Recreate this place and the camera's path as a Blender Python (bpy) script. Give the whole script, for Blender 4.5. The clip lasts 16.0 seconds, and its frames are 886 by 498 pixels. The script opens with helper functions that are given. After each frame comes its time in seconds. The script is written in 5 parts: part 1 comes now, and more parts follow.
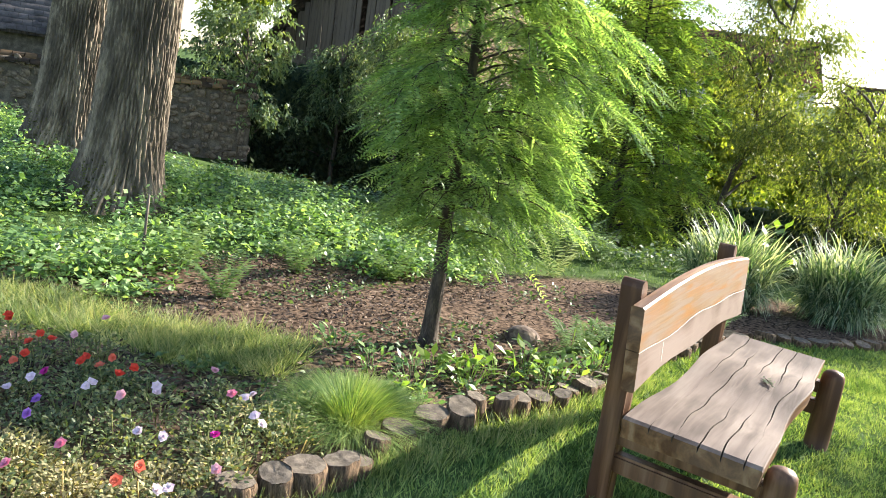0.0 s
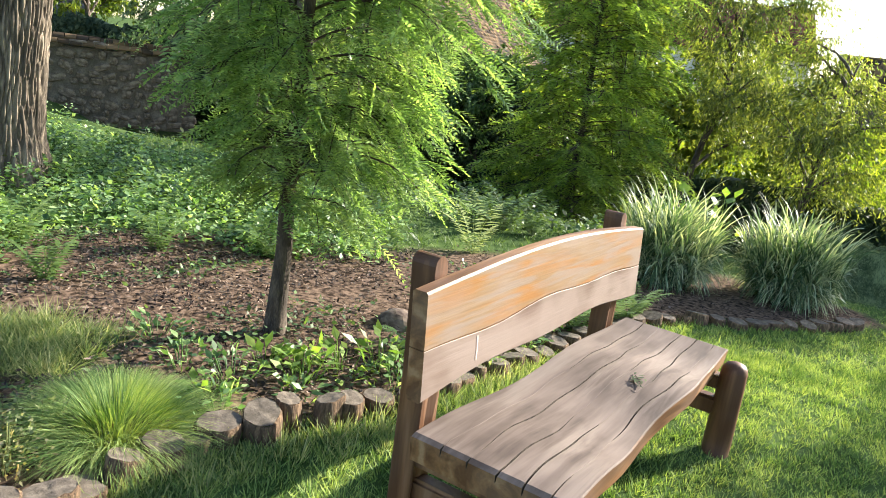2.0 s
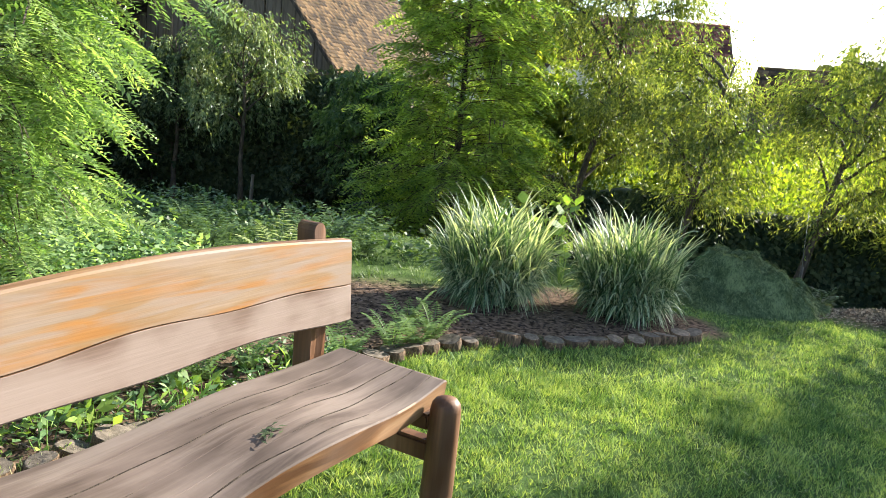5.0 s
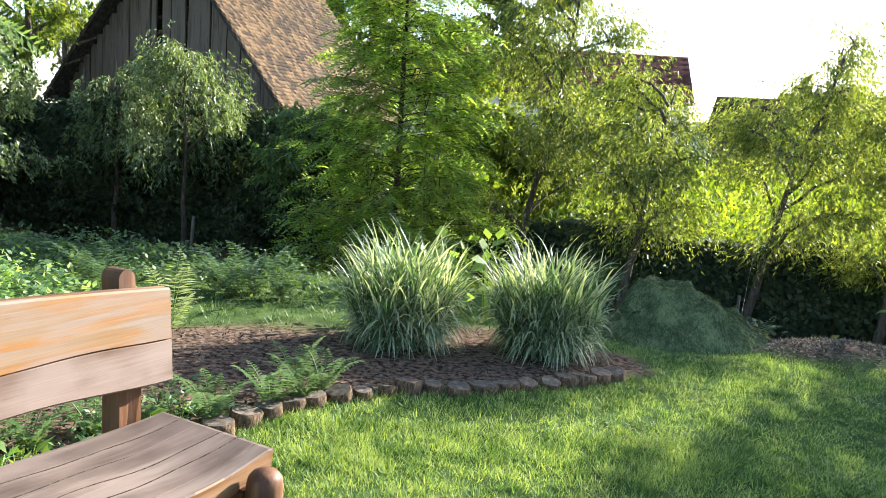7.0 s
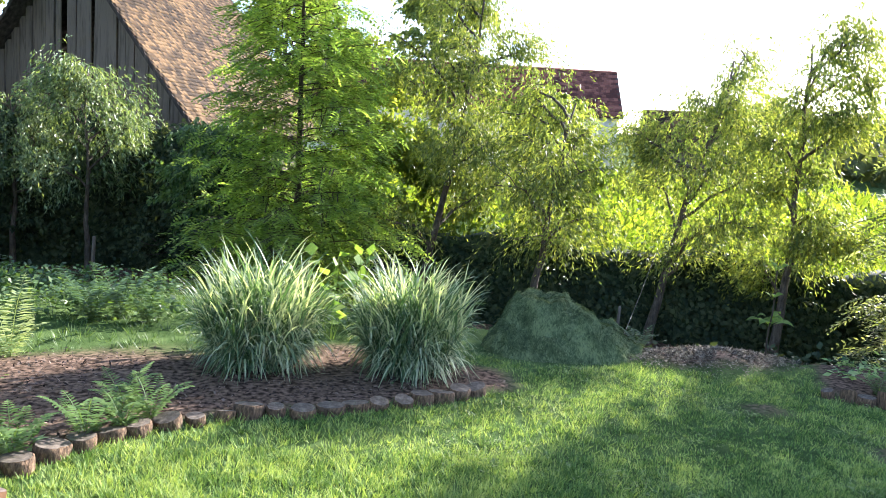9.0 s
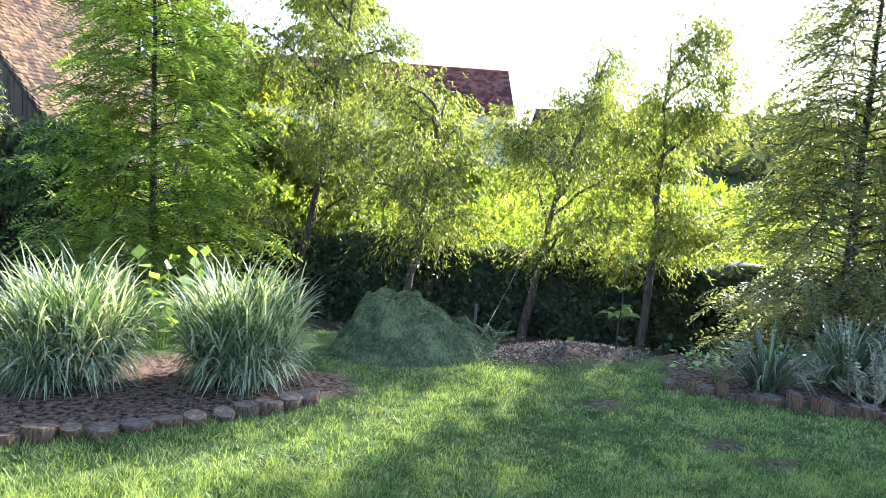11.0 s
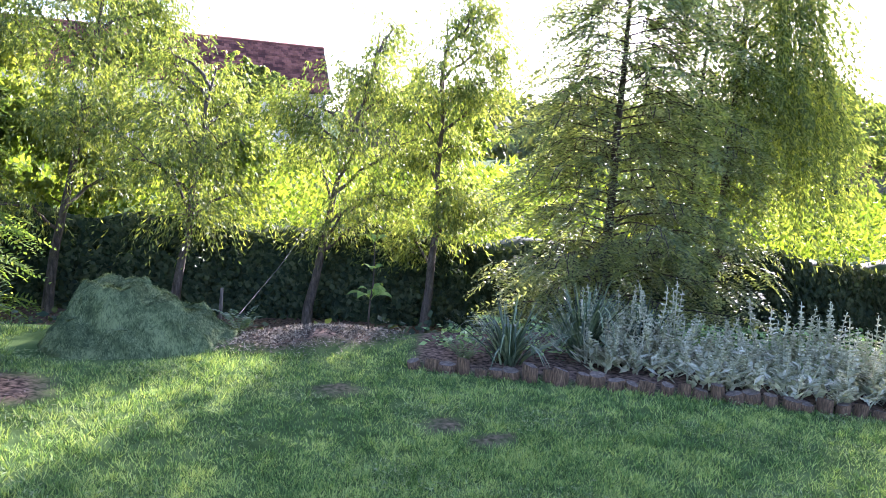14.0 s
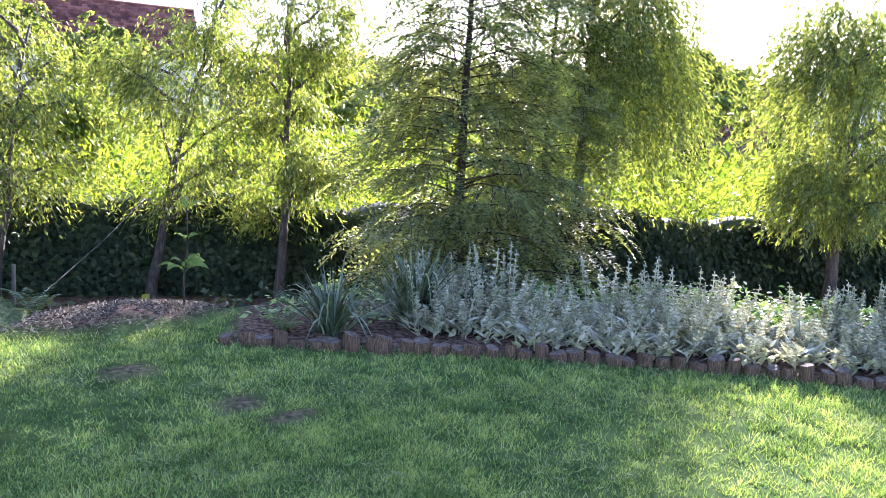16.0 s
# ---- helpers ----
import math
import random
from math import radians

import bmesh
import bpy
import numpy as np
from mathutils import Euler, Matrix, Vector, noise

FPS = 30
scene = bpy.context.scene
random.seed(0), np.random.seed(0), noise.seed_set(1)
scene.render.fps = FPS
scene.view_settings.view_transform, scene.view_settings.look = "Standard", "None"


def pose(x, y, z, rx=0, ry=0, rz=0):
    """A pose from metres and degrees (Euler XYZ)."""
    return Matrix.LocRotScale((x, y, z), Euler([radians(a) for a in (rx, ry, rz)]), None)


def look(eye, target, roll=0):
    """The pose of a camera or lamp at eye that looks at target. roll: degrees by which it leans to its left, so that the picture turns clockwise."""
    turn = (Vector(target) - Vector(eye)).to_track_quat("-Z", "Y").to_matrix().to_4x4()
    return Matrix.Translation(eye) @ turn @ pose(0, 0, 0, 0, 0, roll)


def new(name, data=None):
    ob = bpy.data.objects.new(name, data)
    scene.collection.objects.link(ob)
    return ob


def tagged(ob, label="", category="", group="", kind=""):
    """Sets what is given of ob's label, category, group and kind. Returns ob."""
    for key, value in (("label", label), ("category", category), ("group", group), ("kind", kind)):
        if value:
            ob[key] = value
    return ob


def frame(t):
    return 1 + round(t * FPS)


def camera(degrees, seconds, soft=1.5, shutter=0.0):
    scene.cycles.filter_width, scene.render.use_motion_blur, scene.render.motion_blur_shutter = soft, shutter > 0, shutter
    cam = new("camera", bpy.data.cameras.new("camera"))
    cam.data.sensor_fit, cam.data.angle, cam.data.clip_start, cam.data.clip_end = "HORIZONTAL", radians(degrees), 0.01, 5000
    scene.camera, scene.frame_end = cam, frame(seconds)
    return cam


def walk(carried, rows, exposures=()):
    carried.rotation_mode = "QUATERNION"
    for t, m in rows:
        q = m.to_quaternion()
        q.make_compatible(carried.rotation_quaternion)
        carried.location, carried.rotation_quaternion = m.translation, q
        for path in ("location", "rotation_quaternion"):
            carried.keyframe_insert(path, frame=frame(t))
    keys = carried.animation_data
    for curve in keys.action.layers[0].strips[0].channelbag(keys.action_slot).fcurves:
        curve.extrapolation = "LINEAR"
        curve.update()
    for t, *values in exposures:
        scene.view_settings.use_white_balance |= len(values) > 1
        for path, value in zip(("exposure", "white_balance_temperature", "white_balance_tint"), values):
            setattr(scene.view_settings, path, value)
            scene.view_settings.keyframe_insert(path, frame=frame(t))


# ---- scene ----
cam = camera(61.2, 16.0, soft=0.8)
METRES, EYE, TILT, LEAN, TURN = 5.867, 1.6, 0.0, 0.0, 0.0
ROWS = [
    (0.0, 0.0, 0.0, 0.0, 1.71, -11.87, -8.17),
    (0.5, 0.0423, 0.0293, -0.0058, 1.99, -12.46, -8.27),
    (1.0, 0.082, 0.0565, -0.0057, 2.06, -13.02, -8.25),
    (1.5, 0.1114, 0.094, -0.011, 1.95, -13.39, -8.09),
    (2.0, 0.1398, 0.1232, -0.0105, 1.59, -13.66, -7.74),
    (2.5, 0.1829, 0.1423, -0.0128, 0.9, -13.8, -7.36),
    (3.0, 0.2272, 0.1544, -0.0104, -0.05, -13.82, -7.13),
    (3.5, 0.2582, 0.1726, -0.0139, -1.1, -13.59, -6.96),
    (4.0, 0.2873, 0.2001, -0.0154, -1.94, -12.98, -6.75),
    (4.5, 0.3087, 0.2158, -0.0163, -2.41, -12.13, -6.27),
    (5.0, 0.3403, 0.2259, -0.0164, -2.69, -11.2, -5.73),
    (7.5, 0.4615, 0.288, -0.0151, -5.42, -7.76, -4.15),
    (8.0, 0.4943, 0.2882, -0.0111, -6.21, -7.3, -3.98),
    (8.5, 0.5214, 0.2846, -0.0085, -7.51, -7.05, -3.86),
    (11.0, 0.6331, 0.3102, -0.008, -16.57, -6.54, -3.57),
    (11.5, 0.662, 0.3004, -0.0063, -18.67, -6.54, -3.68),
    (12.0, 0.6808, 0.3023, -0.007, -21.01, -6.73, -3.92),
    (12.5, 0.7014, 0.3141, -0.011, -23.53, -6.98, -4.07),
    (13.0, 0.7222, 0.325, -0.0077, -25.79, -7.15, -4.1),
    (13.5, 0.7413, 0.3235, -0.0062, -27.75, -7.19, -4.0),
    (14.0, 0.771, 0.3151, -0.0091, -29.63, -7.23, -3.83),
    (14.5, 0.8098, 0.2981, -0.013, -31.61, -7.47, -3.68),
    (15.0, 0.8307, 0.29, -0.013, -33.77, -7.91, -3.58),
    (15.5, 0.8528, 0.2955, -0.017, -35.98, -8.52, -3.45),
    (16.0, 0.8832, 0.3072, -0.0182, -37.92, -9.09, -3.29),
]
walk(cam, [(t, pose(0, 0, EYE, TILT, LEAN, TURN) @ pose(METRES * x, METRES * y, METRES * z, 90 + pitch, roll, yaw)) for t, x, y, z, yaw, pitch, roll in ROWS],
     exposures=[(0.0, 2.1, 6280, 15), (5.0, 2.06, 6230, 14), (8.0, 2.34, 5880, 19), (12.0, 2.76, 5620, 30), (16.0, 2.85, 5520, 38)])


# ---- light ----
SUN_AZ, SUN_EL = 54.5, 23.0          # degrees clockwise from +y, degrees above the horizon
world = bpy.data.worlds.new("sky")
scene.world = world
world.use_nodes = True
wn = world.node_tree
sky = wn.nodes.new("ShaderNodeTexSky")
sky.sky_type, sky.sun_disc = "NISHITA", False
sky.sun_elevation, sky.sun_rotation = radians(SUN_EL), radians(SUN_AZ)
sky.dust_density = 1.0
wn.links.new(sky.outputs["Color"], wn.nodes["Background"].inputs["Color"])
wn.nodes["Background"].inputs["Strength"].default_value = 0.098
sun = new("sun", bpy.data.lights.new("sun", "SUN"))
sun.data.energy, sun.data.angle, sun.data.color = 5.0, radians(0.6), (1.0, 0.93, 0.78)
SUN_DIR = Vector((math.sin(radians(SUN_AZ)) * math.cos(radians(SUN_EL)), math.cos(radians(SUN_AZ)) * math.cos(radians(SUN_EL)), math.sin(radians(SUN_EL))))
sun.matrix_world = look((0, 0, 0), -SUN_DIR)

# ---- materials ----
def material(name, dark, light, scale=8.0, rough=0.8, bump=0.3, translucent=0.0, detail=6.0, mid=None, stretch=(1, 1, 1), spread=0.25, fine=6.0, coords="Object", islands=0.0, gloss=0.3, bump_depth=0.02, warm=1.22, glow=(2.5, 2.3, 0.8)):
    """Two scales of noise between two or three colours, with relief; leaves let light through."""
    m = bpy.data.materials.new(name)
    m.use_nodes = True
    n, l = m.node_tree.nodes, m.node_tree.links
    if translucent and warm != 1.0:
        dark, light, mid = [(c[0] * warm, c[1], c[2] * 1.1) if c else None for c in (dark, light, mid)]
    b = n["Principled BSDF"]
    b.inputs["Roughness"].default_value = rough
    b.inputs["Specular IOR Level"].default_value = gloss
    tc, mp = n.new("ShaderNodeTexCoord"), n.new("ShaderNodeMapping")
    mp.inputs["Scale"].default_value = stretch
    l.new(tc.outputs[coords], mp.inputs["Vector"])
    big, small = n.new("ShaderNodeTexNoise"), n.new("ShaderNodeTexNoise")
    for t, s in ((big, scale), (small, scale * fine)):
        t.inputs["Scale"].default_value, t.inputs["Detail"].default_value = s, detail
        l.new(mp.outputs["Vector"], t.inputs["Vector"])
    mix = n.new("ShaderNodeMath")
    mix.operation = "ADD"
    half = n.new("ShaderNodeMath")
    half.operation, half.inputs[1].default_value = "MULTIPLY", 0.5
    l.new(small.outputs["Fac"], half.inputs[0])
    l.new(big.outputs["Fac"], mix.inputs[0]), l.new(half.outputs[0], mix.inputs[1])
    fac = mix.outputs[0]
    if islands:
        geo = n.new("ShaderNodeNewGeometry")
        isl = n.new("ShaderNodeMath")
        isl.operation, isl.inputs[1].default_value = "MULTIPLY_ADD", islands
        isl.inputs[2].default_value = 0.0
        l.new(geo.outputs["Random Per Island"], isl.inputs[0])
        l.new(fac, isl.inputs[2])
        sub = n.new("ShaderNodeMath")
        sub.operation, sub.inputs[1].default_value = "SUBTRACT", islands / 2
        l.new(isl.outputs[0], sub.inputs[0])
        fac = sub.outputs[0]
    ramp = n.new("ShaderNodeValToRGB")
    e = ramp.color_ramp.elements
    e[0].position, e[0].color = 0.75 - spread, (*dark, 1)
    e[1].position, e[1].color = 0.75 + spread, (*light, 1)
    if mid:
        k = e.new(0.75)
        k.color = (*mid, 1)
    l.new(fac, ramp.inputs["Fac"])
    l.new(ramp.outputs["Color"], b.inputs["Base Color"])
    if bump:
        bp = n.new("ShaderNodeBump")
        bp.inputs["Strength"].default_value, bp.inputs["Distance"].default_value = bump, bump_depth
        l.new(mix.outputs[0], bp.inputs["Height"])
        l.new(bp.outputs["Normal"], b.inputs["Normal"])
    if translucent:
        tr, ms = n.new("ShaderNodeBsdfTranslucent"), n.new("ShaderNodeMixShader")
        hue = n.new("ShaderNodeMix")
        hue.data_type, hue.blend_type = "RGBA", "MULTIPLY"
        hue.inputs["Factor"].default_value = 1.0
        l.new(ramp.outputs["Color"], hue.inputs["A"])
        hue.inputs["B"].default_value = (*glow, 1)
        l.new(hue.outputs["Result"], tr.inputs["Color"])
        ms.inputs["Fac"].default_value = translucent
        l.new(b.outputs[0], ms.inputs[1]), l.new(tr.outputs[0], ms.inputs[2])
        l.new(ms.outputs[0], n["Material Output"].inputs["Surface"])
    return m


M = {}
M["lawn"] = material("lawn_blades", (0.075, 0.148, 0.04), (0.35, 0.44, 0.14), 4.5, 0.6, 0, 0.3, mid=(0.165, 0.27, 0.085), fine=7, gloss=0.12, islands=0.5, warm=1.04, spread=0.22, glow=(1.65, 1.6, 0.5))
M["rough_grass"] = material("rough_grass", (0.075, 0.125, 0.045), (0.34, 0.36, 0.19), 1.5, 0.6, 0, 0.4, mid=(0.15, 0.215, 0.085), fine=30, gloss=0.15, islands=0.5, warm=1.05, glow=(2.0, 1.95, 0.8))
M["cypress"] = material("cypress_needles", (0.045, 0.11, 0.033), (0.27, 0.41, 0.16), 6.0, 0.4, 0, 0.42, mid=(0.125, 0.235, 0.077), fine=5, islands=0.25, gloss=0.35, glow=(2.2, 2.3, 0.9))
M["cypress_far"] = material("cypress_foliage", (0.05, 0.12, 0.026), (0.22, 0.36, 0.085), 3.0, 0.5, 0, 0.5, mid=(0.12, 0.225, 0.052), fine=5, islands=0.3, glow=(2.4, 2.35, 0.8))
# duller copy of the cypress foliage, with shade mixed into its colours
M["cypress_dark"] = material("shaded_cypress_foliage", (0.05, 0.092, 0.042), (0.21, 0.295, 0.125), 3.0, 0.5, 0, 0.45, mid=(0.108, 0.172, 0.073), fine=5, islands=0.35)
M["willow"] = material("willow_leaves", (0.05, 0.09, 0.022), (0.2, 0.275, 0.06), 1.6, 0.5, 0, 0.4, mid=(0.095, 0.155, 0.04), fine=8, islands=0.5, glow=(2.15, 2.1, 0.75))
M["willow_grey"] = material("grey_green_leaves", (0.045, 0.08, 0.036), (0.2, 0.26, 0.12), 0.9, 0.45, 0, 0.25, mid=(0.1, 0.15, 0.07), fine=20, islands=0.5, warm=1.0)
M["shrub"] = material("shrub_leaves", (0.04, 0.09, 0.014), (0.2, 0.27, 0.04), 1.2, 0.5, 0, 0.45, mid=(0.09, 0.16, 0.025), fine=14)
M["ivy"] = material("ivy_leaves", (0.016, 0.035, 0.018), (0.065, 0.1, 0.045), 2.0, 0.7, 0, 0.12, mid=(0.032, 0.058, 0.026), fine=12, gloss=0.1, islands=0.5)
M["cover"] = material("ground_cover_leaves", (0.04, 0.1, 0.035), (0.27, 0.42, 0.17), 2.6, 0.45, 0, 0.35, mid=(0.12, 0.235, 0.08), fine=8, gloss=0.35, islands=0.5, warm=1.15, glow=(2.2, 2.2, 0.8))
M["cover_dark"] = material("dark_and_shaded_leaves", (0.028, 0.06, 0.022), (0.12, 0.19, 0.065), 1.8, 0.5, 0, 0.25, mid=(0.058, 0.11, 0.036), fine=16, islands=0.5, warm=1.0)
M["fern"] = material("fern_fronds", (0.05, 0.105, 0.03), (0.22, 0.3, 0.09), 2.0, 0.55, 0, 0.35, mid=(0.1, 0.17, 0.045), fine=16, warm=1.05, glow=(2.0, 2.0, 0.8))
M["fern_sunlit"] = material("sunlit_fern_fronds", (0.16, 0.22, 0.07), (0.4, 0.46, 0.2), 3.0, 0.6, 0, 0.35, mid=(0.28, 0.35, 0.13), fine=12, warm=1.05, glow=(1.6, 1.6, 0.8), gloss=0.15)
M["hosta"] = material("bright_leaves", (0.085, 0.16, 0.03), (0.26, 0.35, 0.08), 3.0, 0.45, 0, 0.35, mid=(0.15, 0.24, 0.045), fine=8, warm=1.05, glow=(1.9, 2.0, 0.7), islands=0.4)
M["lambs"] = material("woolly_silver_leaves", (0.2, 0.22, 0.13), (0.68, 0.67, 0.54), 3.0, 0.9, 0, 0.28, mid=(0.43, 0.44, 0.31), fine=10, gloss=0.1, warm=1.0, glow=(1.35, 1.35, 0.9), islands=0.35)
M["yucca"] = material("yucca_leaves", (0.035, 0.058, 0.034), (0.2, 0.25, 0.15), 3.0, 0.45, 0, 0.15, mid=(0.085, 0.125, 0.07), fine=8, islands=0.6, warm=1.0)
M["stripe"] = material("variegated_blades", (0.05, 0.1, 0.045), (0.43, 0.48, 0.35), 2.5, 0.5, 0, 0.32, mid=(0.16, 0.235, 0.135), fine=10, islands=0.9, warm=1.0, glow=(1.95, 1.9, 0.75))
M["weeds"] = material("meadow_weeds", (0.045, 0.09, 0.013), (0.19, 0.265, 0.036), 0.8, 0.6, 0, 0.42, mid=(0.095, 0.16, 0.022), fine=12, glow=(2.1, 2.0, 0.5), warm=1.12, islands=0.5, gloss=0.1)
M["flower_leaf"] = material("bedding_leaves", (0.045, 0.085, 0.034), (0.26, 0.32, 0.15), 3.0, 0.5, 0, 0.3, mid=(0.115, 0.18, 0.075), fine=12, islands=0.5)
M["dry_leaf"] = material("dry_bedding_stems", (0.085, 0.1, 0.042), (0.4, 0.42, 0.23), 3.0, 0.7, 0, 0.25, mid=(0.165, 0.195, 0.08), fine=12, islands=0.6)
M["heap"] = material("grass_cuttings", (0.05, 0.078, 0.034), (0.24, 0.295, 0.14), 5.0, 0.9, 0, 0.1, mid=(0.112, 0.155, 0.074), fine=6, warm=1.0, islands=0.5, gloss=0.08)
M["sapling"] = material("matt_sapling_leaves", (0.05, 0.09, 0.025), (0.17, 0.25, 0.07), 6.0, 0.8, 0, 0.4, mid=(0.1, 0.165, 0.045), fine=8, warm=1.0, gloss=0.05)
M["clipping"] = material("drying_clippings", (0.08, 0.115, 0.05), (0.27, 0.32, 0.17), 4.0, 0.9, 0, 0.15, mid=(0.16, 0.205, 0.1), fine=8, warm=1.0, islands=0.6, gloss=0.05)
M["bark_furrow"] = material("furrowed_bark", (0.026, 0.021, 0.015), (0.34, 0.275, 0.195), 4.0, 0.95, 0.6, mid=(0.118, 0.095, 0.068), stretch=(1.6, 1.6, 0.5), fine=7, spread=0.3)
M["bark"] = material("young_bark_and_crack_shade", (0.018, 0.014, 0.01), (0.11, 0.085, 0.06), 14.0, 0.9, 0.5, mid=(0.05, 0.038, 0.027), stretch=(2, 2, 0.5))
M["bark_dark"] = material("dark_bark", (0.03, 0.024, 0.018), (0.16, 0.13, 0.095), 14.0, 0.9, 0.4, mid=(0.08, 0.063, 0.046), stretch=(2, 2, 0.5))
M["moss"] = material("moss", (0.05, 0.065, 0.015), (0.2, 0.2, 0.045), 9.0, 1.0, 0.6, mid=(0.11, 0.12, 0.03))
M["mulch"] = material("bark_chips", (0.018, 0.013, 0.01), (0.22, 0.165, 0.125), 5.0, 0.95, 0.3, mid=(0.062, 0.042, 0.033), islands=0.8)
M["dry_litter"] = material("dry_litter", (0.06, 0.05, 0.035), (0.31, 0.265, 0.19), 6.0, 0.95, 0, mid=(0.15, 0.125, 0.088), islands=0.8)
M["stump_side"] = material("log_bark", (0.03, 0.021, 0.013), (0.25, 0.165, 0.095), 3.0, 0.95, 0.7, mid=(0.115, 0.075, 0.044), stretch=(2, 2, 0.6))
M["stump_top"] = material("weathered_end_grain", (0.045, 0.037, 0.028), (0.2, 0.165, 0.125), 2.6, 0.95, 0.3, mid=(0.115, 0.094, 0.07), spread=0.3)
M["stone"] = material("field_stone", (0.07, 0.055, 0.038), (0.27, 0.22, 0.16), 3.0, 0.95, 0.6, mid=(0.15, 0.118, 0.083))
M["mortar"] = material("old_mortar", (0.06, 0.052, 0.04), (0.2, 0.17, 0.13), 6.0, 1.0, 0.6, mid=(0.115, 0.098, 0.074))
M["plaster"] = material("lime_plaster", (0.42, 0.39, 0.34), (0.72, 0.69, 0.62), 1.2, 0.95, 0.3, mid=(0.6, 0.57, 0.5))
M["tile_old"] = material("old_clay_tile", (0.03, 0.021, 0.013), (0.18, 0.115, 0.055), 0.9, 0.95, 0.4, mid=(0.086, 0.055, 0.027), islands=0.6)
M["tile_red"] = material("red_clay_tile", (0.08, 0.03, 0.024), (0.27, 0.11, 0.08), 0.8, 0.9, 0.3, mid=(0.165, 0.063, 0.047), islands=0.5)
M["tile_dark"] = material("dark_roof_tile", (0.05, 0.045, 0.045), (0.16, 0.14, 0.13), 1.5, 0.9, 0.3, mid=(0.1, 0.09, 0.085), islands=0.25)
M["plank"] = material("weathered_planks", (0.024, 0.019, 0.015), (0.14, 0.11, 0.085), 3.0, 0.9, 0.5, mid=(0.064, 0.05, 0.039), stretch=(4, 4, 0.3), islands=0.6)
M["stake"] = material("grey_stake_wood", (0.06, 0.05, 0.038), (0.2, 0.17, 0.13), 10.0, 0.9, 0.4, mid=(0.12, 0.1, 0.075), stretch=(3, 3, 0.4))
M["window_dark"] = material("dark_window_glass", (0.01, 0.012, 0.015), (0.03, 0.035, 0.04), 2.0, 0.1, 0, gloss=0.6)
M["far_woods"] = material("far_woods", (0.03, 0.05, 0.02), (0.11, 0.15, 0.055), 0.25, 0.8, 0, 0.2, mid=(0.06, 0.09, 0.032), fine=6)
M["wire"] = material("dark_cable", (0.02, 0.02, 0.02), (0.05, 0.05, 0.05), 5, 0.6, 0)
for key, col in {"red": (0.68, 0.08, 0.035), "pink": (0.72, 0.3, 0.38), "white": (0.78, 0.78, 0.76), "magenta": (0.5, 0.02, 0.28), "violet": (0.32, 0.17, 0.52), "salmon": (0.7, 0.2, 0.1), "blush": (0.75, 0.5, 0.5)}.items():
    M[key] = material(key + "_petals", tuple(c * 0.75 for c in col), col, 40, 0.6, 0, 0.25)
    M[key].node_tree.nodes["Mix"].inputs["B"].default_value = (1, 1, 1, 1)


